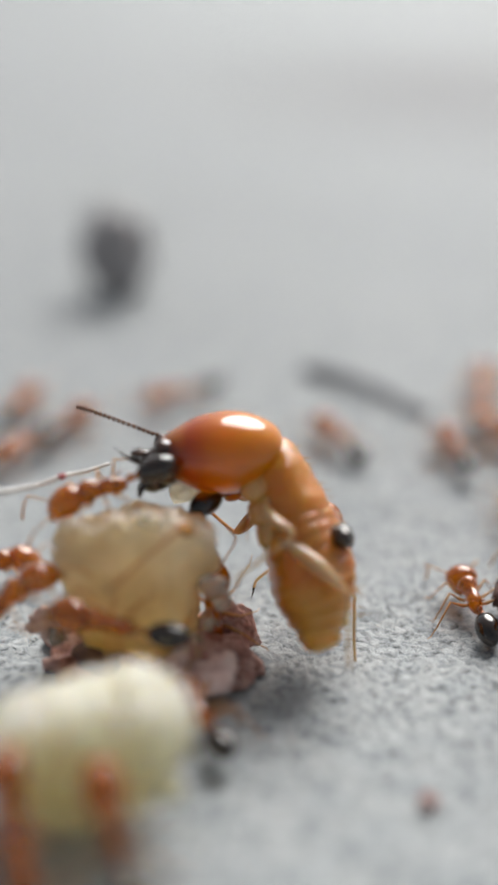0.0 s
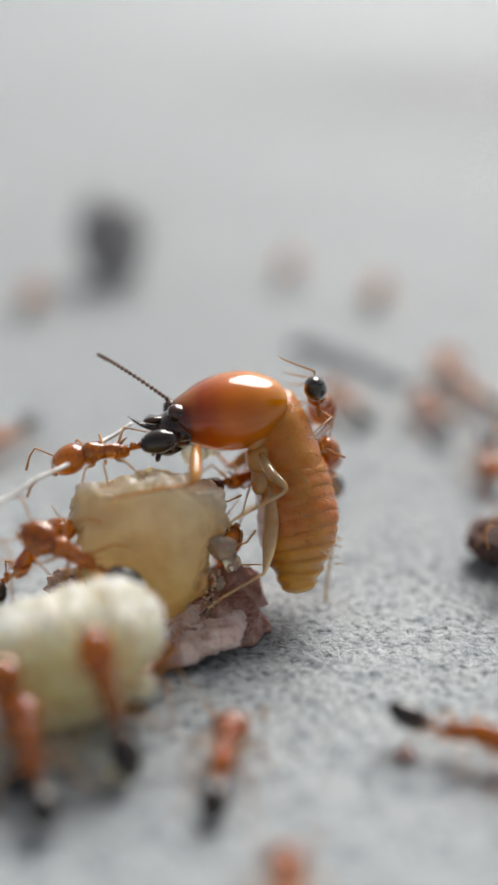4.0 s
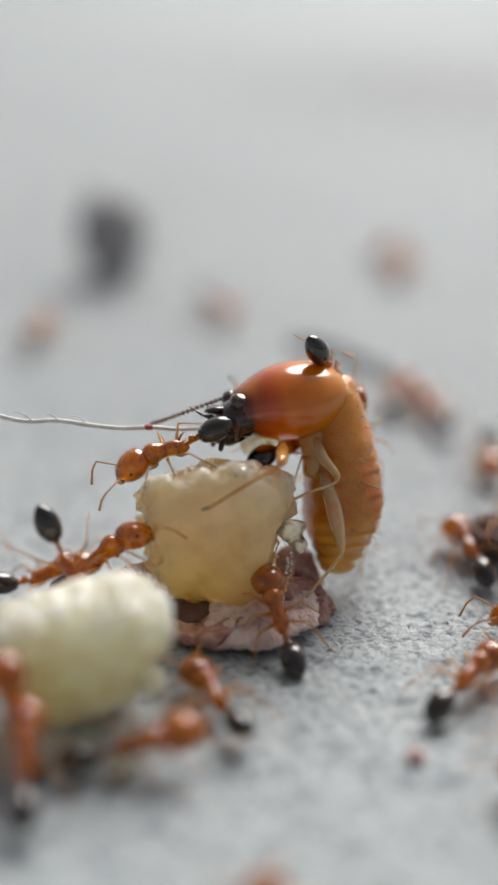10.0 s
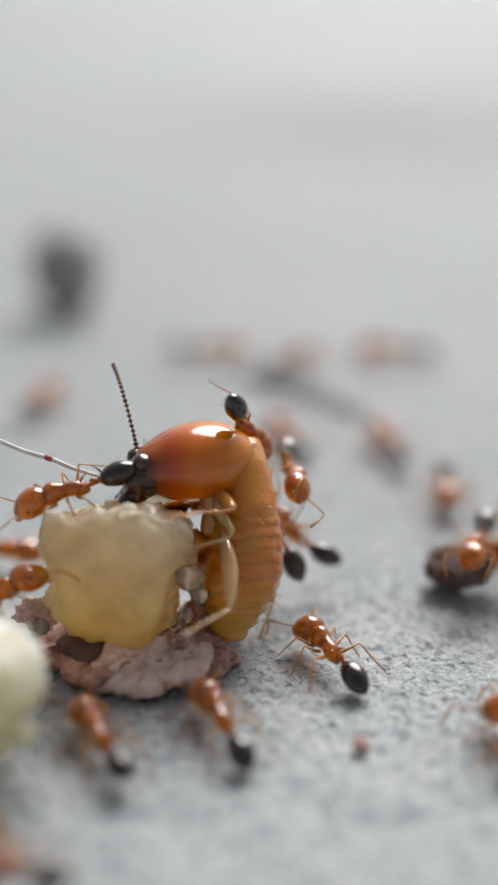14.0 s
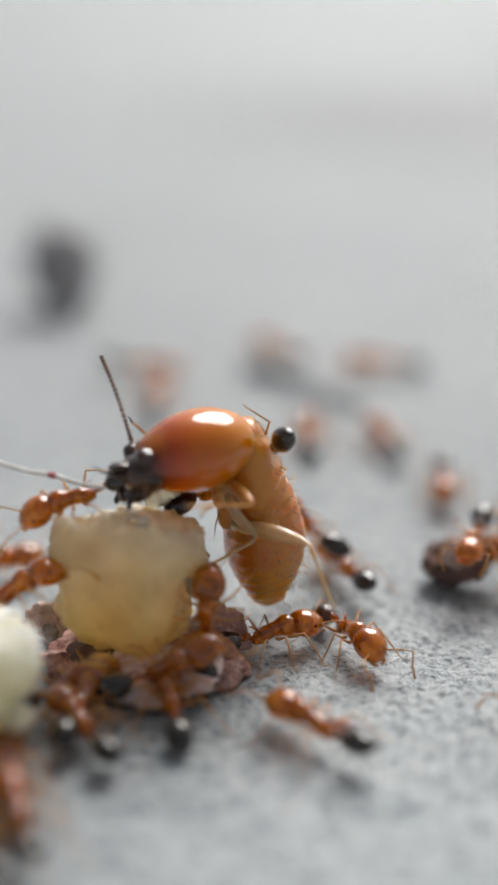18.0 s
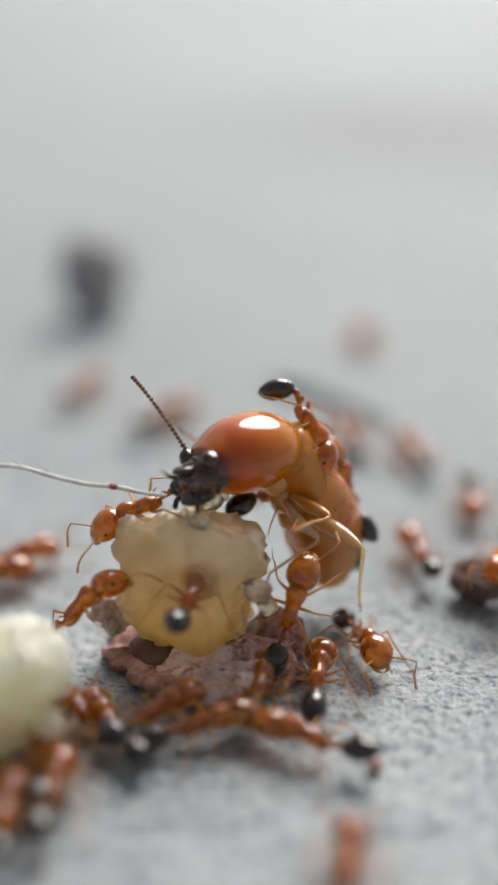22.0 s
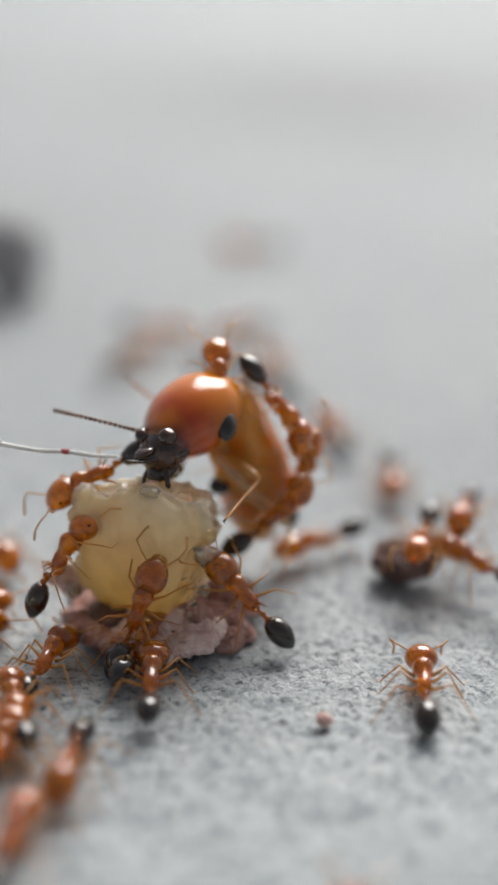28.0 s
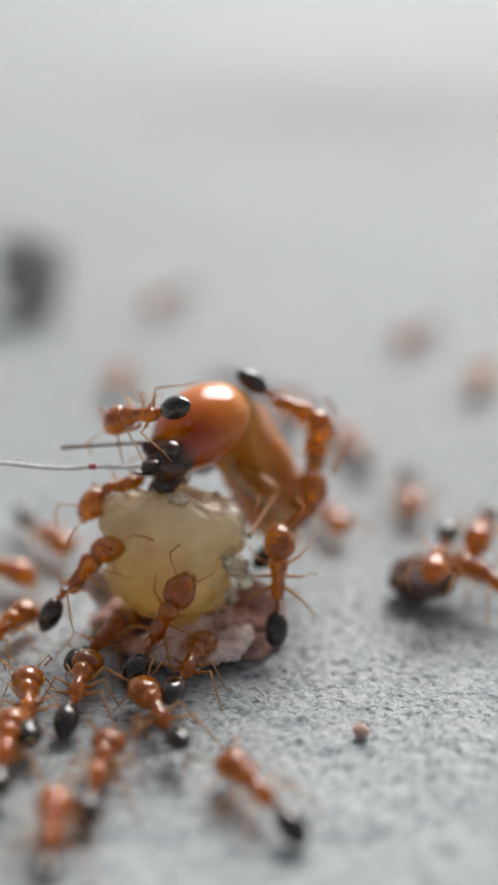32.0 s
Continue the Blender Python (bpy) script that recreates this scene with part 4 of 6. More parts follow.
    walk(near_antenna, [
        (0, at(2.15, -0.45, 0.35, -71, -21, -22)),
        (1, at(2.15, -0.45, 0.35, -10, -69, -74)),
        (2, at(2.15, -0.45, 0.35, -56, -42, -34)),
        (3, at(2.15, -0.45, 0.35, -65, -29, -29)),
        (4, at(2.15, -0.45, 0.35, -59, -37, -34)),
        (7, at(2.15, -0.45, 0.35, -52, -43, -43)),
        (8, at(2.15, -0.45, 0.35, -46, -51, -48)),
        (9, at(2.15, -0.45, 0.35, 52, -51, -142)),
        (9.5, at(2.15, -0.45, 0.35, -54, -45, -48)),
        (10, at(2.15, -0.45, 0.35, -87, 12, -31)),
        (10.5, at(2.15, -0.45, 0.35, -71, -23, -32)),
        (11, at(2.15, -0.45, 0.35, -43, -54, -50)),
        (12, at(2.15, -0.45, 0.35, -64, -30, -35)),
        (13, at(2.15, -0.45, 0.35, -56, -44, -40)),
        (14, at(2.15, -0.45, 0.35, -11, -65, -81)),
        (17, at(2.15, -0.45, 0.35, -0, -63, -100)),
        (18, at(2.15, -0.45, 0.35, -9, -64, -92)),
        (19, at(2.15, -0.45, 0.35, -57, -38, -64)),
        (20, at(2.15, -0.45, 0.35, -53, -40, -71)),
        (21, at(2.15, -0.45, 0.35, -40, -53, -84)),
        (22, at(2.15, -0.45, 0.35, -37, -54, -81)),
        (23, at(2.15, -0.45, 0.35, -24, -57, -91)),
        (24, at(2.15, -0.45, 0.35, -56, -25, -63)),
        (25, at(2.15, -0.45, 0.35, -42, -40, -73)),
        (26, at(2.15, -0.45, 0.35, -52, -26, -70)),
        (29, at(2.15, -0.45, 0.35, -51, -31, -71)),
        (30, at(2.15, -0.45, 0.35, -39, -38, -82)),
        (31, at(2.15, -0.45, 0.35, -43, -32, -77)),
        (32, at(2.15, -0.45, 0.35, -59, -12, -61)),
    ])
    walk(thread, [
        (0, at(-4.44, 0.89, 3.65, 0, -2, -140)),
        (1, at(-4.26, 0.93, 3.43, 0, 2, -135)),
        (2, at(-4.18, -0.11, 3.68, 0, 4, -130)),
        (3, at(-4.26, -0.06, 3.56, 0, 6, -126)),
        (4, at(-3.77, -0.13, 3.81, 0, 4, -122)),
        (7, at(-3.29, -0.18, 3.65, 0, 0, -128)),
        (8, at(-3.16, -0.20, 3.94, 0, -2, -158)),
        (9, at(-2.41, 1.24, 3.66, 0, -3, -166)),
        (10, at(-2.51, 0.02, 3.78, 0, -4, -175)),
        (11, at(-2.67, -0.18, 3.67, 0, -5, -176)),
        (12, at(-3.51, 0.35, 3.63, 0, -22, 172)),
        (13, at(-3.61, 0.09, 3.71, 0, -23, 175)),
        (14, at(-3.68, -0.37, 3.87, 0, -21, 176)),
        (17, at(-3.54, -1.53, 3.96, 0, -11, 180)),
        (18, at(-3.36, -1.65, 3.99, 0, -15, 178)),
        (19, at(-3.19, -1.61, 3.92, 0, -12, 179)),
        (20, at(-3.06, -1.44, 4.01, 0, -9, -179)),
        (21, at(-2.74, -1.60, 3.98, 0, -10, -180)),
        (22, at(-2.76, -1.13, 3.90, 0, -11, -179)),
        (23, at(-2.38, 0.03, 3.90, 0, -7, -179)),
        (24, at(-2.29, -0.06, 4.16, 0, -8, 179)),
        (25, at(-2.20, -0.08, 4.26, 0, -8, 179)),
        (26, at(-2.29, 0.14, 4.11, 0, -9, 178)),
        (29, at(-2.24, 0.11, 4.02, 0, -5, -180)),
        (30, at(-2.23, 0.25, 4.01, 0, -1, -178)),
        (31, at(-2.07, 0.25, 4.01, 0, -1, -178)),
        (32, at(-2.09, 0.36, 4.06, 0, -2, -178)),
    ])
    walk(pulled_leg, [
        (0, at(0.00, 0.00, 0.00, 0, -0, 0)),
        (1, at(0.27, -0.16, 0.71, -34, 39, 11)),
        (2, at(0.72, 0.98, -0.26, -96, 25, -47)),
        (3, at(0.55, 0.81, -0.07, -85, 29, -36)),
        (4, at(0.92, 0.42, 0.98, -31, 50, -17)),
        (7, at(0.49, 0.73, 0.07, -40, 19, -23)),
        (10, at(0.47, 0.33, 0.64, -10, 26, -11)),
        (12, at(1.16, 1.17, -0.09, -64, 22, -51)),
        (13, at(1.18, 1.14, 0.07, -67, 28, -52)),
        (17, at(1.64, 1.06, -0.84, -9, -23, -64)),
        (18, at(1.01, 1.04, -0.98, 1, -27, -46)),
        (19, at(1.17, 1.11, -0.90, 3, -26, -58)),
        (20, at(1.82, 1.21, -0.53, 14, -19, -70)),
        (21, at(1.50, 1.22, -0.41, -13, -9, -62)),
        (22, at(2.02, 1.45, -0.18, -15, -3, -76)),
        (23, at(1.75, 1.30, -0.59, -50, 1, -67)),
        (24, at(1.88, 1.21, -0.99, -58, -8, -71)),
        (25, at(0.94, 0.61, -0.50, -30, 5, -37)),
        (26, at(0.00, 0.00, 0.00, 0, -0, 0)),
        (32, at(0.00, 0.00, 0.00, 0, -0, 0)),
    ])
    walk(reaching_leg, [
        (0, at(1.65, -0.16, -2.40, 64, -63, -124)),
        (1, at(1.65, -0.16, -2.40, 64, -63, -124)),
        (2, at(0.44, 0.08, -2.39, -1, -67, -45)),
        (3, at(0.71, -0.46, -1.93, 16, -58, -49)),
        (4, at(0.09, -0.76, -2.33, -14, -60, -10)),
        (7, at(0.99, -0.20, -2.31, -19, -79, -10)),
        (8, at(0.89, -0.86, -1.87, 66, -64, -106)),
        (9, at(0.96, -0.42, -1.59, 40, -80, -59)),
        (10, at(1.18, -0.28, -1.74, 64, -67, -108)),
        (11, at(1.34, -0.55, -2.41, 34, -81, -94)),
        (12, at(0.53, -0.90, -1.91, 11, -75, -42)),
        (13, at(0.97, 0.16, -1.27, -104, -89, 60)),
        (14, at(0.52, -0.05, -1.56, -81, -64, 42)),
        (17, at(0.19, -0.05, -1.23, -71, -38, 9)),
        (19, at(0.74, 0.05, -1.42, -80, -59, 7)),
        (21, at(0.92, -0.25, -1.75, -120, -57, 37)),
        (22, at(0.51, -0.32, -1.32, -93, -37, 16)),
        (23, at(1.10, -0.31, -1.56, -138, -64, 62)),
        (24, at(0.49, -0.41, -1.42, -97, -47, 44)),
        (25, at(0.03, -0.41, -1.21, -76, -25, 32)),
        (26, at(0.98, -0.48, -1.72, -113, -57, 52)),
        (29, at(0.53, -0.56, -1.55, -98, -44, 38)),
        (30, at(0.63, -0.51, -1.44, -102, -43, 42)),
        (31, at(0.57, -0.39, -1.22, -92, -43, 36)),
        (32, at(0.72, -0.52, -1.34, -99, -42, 38)),
    ])
    walk(pellet, [
        (0, at(2.25, -4.84, 0.12, 0, -0, 0)),
        (7, at(1.92, -6.58, 0.12, 0, -0, 0)),
        (9, at(1.76, -6.30, 0.12, 0, -0, 0)),
        (12, at(3.83, -6.55, 0.12, 0, -0, 0)),
        (14, at(2.12, -4.95, 0.12, 0, -0, 0)),
        (17, at(1.89, -4.44, 0.12, 0, -0, 0)),
        (19, at(1.85, -4.45, 0.12, 0, -0, 0)),
        (20, at(1.93, -4.29, 0.12, 0, -0, 0)),
        (21, at(1.59, -4.02, 0.12, 0, -0, 0)),
        (22, at(1.93, -5.16, 0.12, 0, -0, 0)),
        (23, at(1.74, -4.28, 0.12, 0, -0, 0)),
        (25, at(1.32, -4.76, 0.12, 0, -0, 0)),
        (26, at(1.44, -4.87, 0.12, 0, -0, 0)),
        (29, at(2.76, -3.93, 0.12, 0, -0, 0)),
        (30, at(2.79, -3.91, 0.12, 0, -0, 0)),
        (31, at(2.80, -3.87, 0.12, 0, -0, 0)),
        (32, at(2.87, -3.91, 0.12, 0, -0, 0)),
    ])
    walk(ants['corner_biter'], [
        (0, at(-3.71, 0.12, 3.29, -17, 20, -168)),
        (1, at(-4.40, 0.16, 3.06, -17, 21, -169)),
        (2, at(-4.17, -0.82, 3.33, -17, 16, -171)),
        (3, at(-4.28, -0.76, 3.27, -17, 23, -167)),
        (4, at(-3.65, -0.85, 3.32, -17, 12, -173)),
        (7, at(-3.10, -0.76, 3.28, -17, 14, -172)),
        (8, at(-2.99, -0.79, 3.31, -17, 15, -171)),
        (9, at(-2.28, 0.65, 3.04, -17, 17, -171)),
        (10, at(-2.37, -0.59, 3.20, -17, 23, -168)),
        (11, at(-2.51, -0.78, 3.16, -17, 25, -167)),
        (12, at(-3.29, -0.25, 3.18, -17, 8, -180)),
        (13, at(-3.48, -0.48, 3.18, -17, 18, -173)),
        (14, at(-3.51, -0.85, 3.19, -17, 19, -172)),
        (17, at(-3.41, -1.41, 3.13, -18, 24, -170)),
        (18, at(-3.27, -1.37, 3.17, -17, 21, -171)),
        (19, at(-3.13, -1.28, 3.18, -17, 19, -173)),
        (20, at(-2.87, -1.13, 3.07, -17, 22, -172)),
        (21, at(-2.56, -1.21, 3.17, -17, 22, -171)),
        (22, at(-2.52, -0.72, 3.06, -18, 27, -167)),
        (23, at(-2.35, 0.42, 2.92, -18, 25, -169)),
        (24, at(-2.02, 0.36, 3.10, -18, 26, -170)),
        (25, at(-2.06, 0.30, 3.20, -18, 25, -170)),
        (26, at(-2.11, 0.52, 3.06, -18, 26, -170)),
        (29, at(-1.92, 0.49, 3.04, -18, 28, -169)),
        (30, at(-1.95, 0.76, 2.98, -18, 27, -169)),
        (31, at(-2.05, 0.73, 2.93, -18, 26, -170)),
        (32, at(-1.74, 0.94, 3.04, -18, 29, -168)),
    ])
    walk(ants['side_biter'], [
        (0, at(-5.47, -1.41, 1.43, -8, -32, 18)),
        (1, at(-5.30, -1.42, 0.93, -8, -33, 18)),
        (2, at(-5.41, -2.33, 1.42, -9, -36, 20)),
        (3, at(-5.51, -2.25, 1.51, -14, -43, 26)),
        (4, at(-5.05, -2.30, 1.52, -9, -37, 20)),
        (7, at(-4.96, -2.23, 1.60, -10, -35, 20)),
        (8, at(-5.07, -2.14, 1.86, -9, -35, 20)),
        (9, at(-4.44, -1.00, 0.80, -6, -28, 15)),
        (10, at(-3.69, -2.08, 1.30, -6, -29, 15)),
        (11, at(-4.05, -2.22, 1.41, -9, -36, 20)),
        (12, at(-5.00, -1.52, 1.34, -4, -26, 8)),
        (13, at(-4.73, -1.90, 1.16, -5, -29, 13)),
        (14, at(-4.94, -2.23, 1.28, -5, -29, 12)),
        (17, at(-4.53, -2.64, 1.61, -7, -35, 16)),
        (18, at(-4.50, -2.64, 1.57, -4, -25, 10)),
        (19, at(-4.31, -2.60, 1.36, -3, -25, 10)),
        (20, at(-3.98, -2.30, 1.62, -6, -35, 15)),
        (21, at(-3.88, -2.49, 1.50, -6, -32, 14)),
        (22, at(-3.73, -2.09, 1.26, -7, -34, 16)),
        (23, at(-3.34, -0.97, 1.10, -11, -42, 21)),
        (24, at(-2.71, -1.07, 1.24, -12, -41, 19)),
        (25, at(-2.78, -0.98, 1.71, -18, -50, 29)),
        (26, at(-2.48, -0.71, 1.72, -15, -45, 23)),
        (29, at(-2.67, -0.78, 1.55, -14, -45, 23)),
        (30, at(-2.82, -0.56, 1.36, -9, -35, 15)),
        (31, at(-2.63, -0.58, 1.34, -9, -37, 16)),
        (32, at(-2.63, -0.40, 1.39, -11, -39, 19)),
    ])
    walk(ants['back_rider'], [
        (0, at(0.11, 0.64, 2.38, 68, 15, 102)),
        (0.33, at(-0.53, 1.13, 2.95, 60, -34, 123)),
        (0.67, at(-1.18, 1.61, 3.51, -8, -67, -161)),
        (1, at(-1.82, 2.09, 4.07, -68, -31, -93)),
        (1.33, at(-1.43, 1.50, 3.88, -64, 21, -72)),
        (1.67, at(-1.04, 0.91, 3.69, -17, 61, -17)),
        (2, at(-0.65, 0.32, 3.50, 58, 37, 66)),
        (3, at(0.01, 0.18, 3.14, 64, 43, 76)),
        (4, at(0.05, 0.47, 4.25, 69, 36, 86)),
        (7, at(0.65, 0.38, 3.53, 63, -9, 92)),
        (8, at(0.82, 0.38, 4.17, 76, 32, 105)),
        (9, at(0.44, 2.03, 4.29, 74, 40, 93)),
        (10, at(0.45, 0.89, 4.43, 43, 54, 44)),
        (11, at(0.30, 0.62, 4.37, 57, 63, 61)),
        (12, at(-0.06, 0.68, 4.02, 72, 53, 77)),
        (13, at(-0.67, 0.71, 4.09, 68, 36, 81)),
        (14, at(-0.53, 0.40, 4.29, 64, 49, 70)),
        (17, at(-0.54, -0.05, 4.66, 73, 51, 81)),
        (18, at(0.00, -0.44, 4.05, 84, 35, 113)),
        (19, at(-0.01, -0.29, 4.11, 92, 52, 106)),
        (20, at(-0.20, 0.10, 4.46, -28, 59, -39)),
        (21, at(0.09, 0.10, 4.66, -45, 65, -59)),
        (22, at(0.23, 0.67, 4.62, -32, 60, -43)),
        (23, at(0.45, 1.83, 4.63, -23, 53, -33)),
        (24, at(0.63, 1.70, 4.75, -28, 55, -40)),
        (25, at(0.94, 1.65, 4.85, -32, 58, -44)),
        (26, at(0.87, 1.82, 4.70, -42, 62, -56)),
        (29, at(1.59, 1.56, 4.17, -18, 46, -28)),
        (30, at(1.37, 1.88, 4.21, -17, 45, -27)),
        (31, at(1.49, 1.96, 4.40, -15, 43, -25)),
        (32, at(1.39, 2.13, 4.33, -9, 32, -17)),
    ])
    walk(ants['flank_biter'], [
        (0, at(-0.07, 1.86, 1.67, -58, -36, -114)),
        (1, at(-0.29, 1.79, 1.52, -71, -47, -96)),
        (2, at(-0.09, 0.93, 1.99, -73, -44, -91)),
        (3, at(0.09, 0.94, 1.96, -76, -48, -89)),
        (4, at(0.31, 1.07, 2.43, -70, -48, -98)),
        (7, at(1.32, 0.72, 1.34, -68, -53, -102)),
        (8, at(1.38, 1.16, 2.81, -82, -41, -73)),
        (9, at(1.58, 2.34, 1.36, -61, -35, -109)),
        (10, at(1.06, 1.06, 1.69, -68, -44, -99)),
        (11, at(1.27, 1.16, 2.30, -66, -43, -102)),
        (12, at(0.61, 1.16, 1.65, -62, -35, -114)),
        (13, at(0.36, 1.51, 2.73, -63, 0, -79)),
        (14, at(0.46, 1.23, 2.90, -63, 4, -84)),
        (15.5, at(1.20, 3.00, 1.45, -33, -17, -144)),
        (17, at(1.94, 4.77, 0.00, 0, -0, 155)),
        (18, at(2.26, 1.60, 0.00, 0, -0, 113)),
        (19, at(2.45, 1.83, 0.00, 0, -0, 102)),
        (20, at(2.71, 2.39, 0.00, 0, -0, 99)),
        (21, at(3.00, 2.24, 0.00, 0, -0, 92)),
        (22, at(3.50, 3.16, 0.00, 0, -0, 101)),
        (23, at(2.99, 4.45, 0.00, 0, -0, 91)),
        (24, at(3.10, 5.61, 0.00, 0, -0, 97)),
        (25, at(3.57, 3.05, 0.00, 0, -0, 88)),
        (26, at(3.18, 5.17, 0.00, 0, -0, 94)),
        (27, at(3.06, 4.01, 0.00, 0, -0, 152)),
        (28, at(2.94, 2.84, 0.00, 0, -0, -149)),
        (29, at(2.81, 1.68, 0.00, 0, -0, -90)),
        (29.33, at(2.80, 3.01, 0.00, 0, 0, -38)),
        (29.67, at(2.79, 4.33, 0.00, 0, -0, 14)),
        (30, at(2.78, 5.66, 0.00, 0, -0, 66)),
        (30.5, at(2.79, 5.30, 0.00, 0, 0, -4)),
        (31, at(2.80, 4.95, 0.00, -0, -0, -74)),
        (32, at(2.85, 5.52, 0.00, -0, -0, -71)),
    ])
    walk(ants['foot_puller'], [
        (0, at(5.07, -3.93, 0.00, 0, -0, 113)),
        (4, at(5.44, -5.75, 0.00, 0, -0, 111)),
        (8, at(5.44, -2.65, 0.00, 0, -0, 104)),
        (9, at(4.76, -0.25, 0.00, 0, -0, 102)),
        (10, at(4.02, 1.20, 0.00, 0, -0, 104)),
        (11, at(2.75, -0.14, 0.00, 0, -0, 102)),
        (12, at(1.54, -1.53, 0.00, 0, -0, 117)),
        (13, at(1.83, -1.47, 0.00, 0, -0, 105)),
        (14, at(1.66, -2.03, 0.00, 0, -0, 118)),
        (17, at(2.26, -1.59, 0.00, 0, -0, 106)),
        (17.33, at(2.22, -1.53, 0.00, 0, -0, 50)),
        (17.67, at(2.19, -1.46, 0.00, 0, 0, -6)),
        (18, at(2.15, -1.39, 0.00, -0, -0, -62)),
        (19, at(2.07, -0.44, 0.00, -0, -0, -71)),
        (20, at(1.93, -1.02, 0.00, -0, -0, -64)),
        (21, at(2.14, -1.52, 0.00, -0, -0, -75)),
        (22, at(1.88, -0.90, 0.00, -0, -0, -71)),
        (23, at(1.71, -0.44, 0.00, -0, -0, -69)),
        (24, at(2.16, -0.07, 0.00, -0, -0, -71)),
        (24.5, at(2.00, 0.44, 0.97, 37, 2, -29)),
        (25, at(1.85, 0.96, 1.93, 67, -21, 8)),
        (26, at(1.69, 1.12, 2.28, 113, -41, 19)),
        (29, at(1.28, 1.22, 2.48, 114, -41, 19)),
        (30, at(1.24, 1.55, 2.60, 116, -43, 21)),
        (31, at(1.33, 1.36, 2.37, 111, -58, 41)),
        (32, at(1.40, 1.59, 2.42, 116, -53, 32)),
    ])
    walk(ants['lump_climber'], [
        (0, at(-3.54, -1.83, 1.51, -40, -11, 177)),
        (1, at(-3.52, -1.77, 1.25, -41, -10, 178)),
        (2, at(-3.83, -2.61, 1.85, -41, 10, -173)),
        (3, at(-4.39, -2.45, 2.18, -40, -20, 173)),
        (4, at(-4.28, -2.60, 2.00, -41, -24, 171)),
        (5.5, at(-4.08, -2.58, 1.96, -46, 14, -169)),
        (7, at(-3.88, -2.56, 1.92, -34, 51, -144)),
        (8, at(-3.99, -2.60, 1.98, -40, 18, -170)),
        (9, at(-4.37, -1.47, 0.96, -41, -0, -178)),
        (9.5, at(-4.44, -1.96, 1.32, -35, 44, -134)),
        (10, at(-4.50, -2.46, 1.68, 34, 55, -36)),
        (11, at(-4.66, -2.79, 1.39, 40, -0, 2)),
        (12, at(-5.38, -4.68, 0.00, 0, -0, 53)),
        (14, at(-6.21, -4.66, 0.00, 0, -0, 56)),
        (17, at(-1.64, -3.45, 0.47, 42, -22, 9)),
        (20, at(-1.48, -3.09, 0.55, 43, -20, 8)),
        (21, at(-1.23, -3.41, 0.36, 32, -38, 38)),
        (22, at(-1.74, -2.60, 1.80, 11, -3, 78)),
        (23, at(-0.73, -1.20, 2.41, 21, 3, 66)),
        (24, at(-0.59, -1.18, 2.73, 15, 3, 70)),
        (24.5, at(-1.08, -1.27, 2.19, 9, -33, 85)),
        (25, at(-1.56, -1.37, 1.65, -24, -63, 122)),
        (26, at(-1.63, -1.22, 1.37, 0, -67, 88)),
        (29, at(-1.05, -1.46, 0.90, 33, -57, 38)),
        (30, at(-1.27, -1.19, 0.94, 22, -59, 55)),
        (31, at(-0.97, -1.21, 0.92, 32, -51, 37)),
        (32, at(-1.10, -1.07, 0.87, 32, -51, 38)),
    ])
    walk(ants['front_worker'], [
        (0, at(-1.86, -2.93, 0.00, 0, -0, 116)),
        (1, at(-1.82, -3.13, 0.00, 0, -0, 103)),
        (2, at(-2.60, -2.98, 0.00, 0, -0, 113)),
        (3, at(-2.85, -3.08, 0.00, 0, -0, 71)),
        (4, at(-2.73, -4.20, 0.00, 0, -0, 83)),
        (7, at(-2.62, -4.16, 0.00, 0, -0, 80)),
        (8, at(-2.67, -4.38, 0.00, 0, -0, 80)),
        (9, at(-2.28, -4.57, 0.00, 0, -0, 96)),
        (10, at(-1.40, -5.11, 0.00, 0, -0, 119)),
        (11, at(-1.79, -5.59, 0.00, 0, -0, 147)),
        (12, at(-3.03, -6.48, 0.00, 0, -0, 154)),
        (13, at(-2.85, -6.02, 0.00, 0, -0, 124)),
        (14, at(-2.77, -5.22, 0.00, 0, -0, 116)),
        (17, at(-2.73, -5.59, 0.00, 0, -0, 113)),
        (18, at(-3.10, -4.92, 0.00, 0, -0, 122)),
        (19, at(-2.80, -4.32, 0.00, 0, -0, 144)),
        (20, at(-3.05, -4.21, 0.00, 0, -0, 123)),
        (21, at(-3.15, -5.14, 0.00, 0, -0, 114)),
        (22, at(-3.09, -4.47, 0.00, 0, -0, 122)),
        (23, at(-2.67, -3.30, 0.00, 0, -0, 135)),
        (24, at(-3.54, -3.80, 0.00, 0, -0, 113)),
        (25, at(-3.52, -4.30, 0.00, 0, -0, 113)),
        (26, at(-3.65, -4.24, 0.00, 0, -0, 103)),
        (29, at(-3.55, -3.95, 0.00, 0, -0, 107)),
        (30, at(-3.45, -3.93, 0.00, 0, -0, 111)),
        (31, at(-3.49, -4.02, 0.00, 0, -0, 120)),
        (32, at(-3.81, -3.37, 0.00, 0, -0, 97)),
    ])
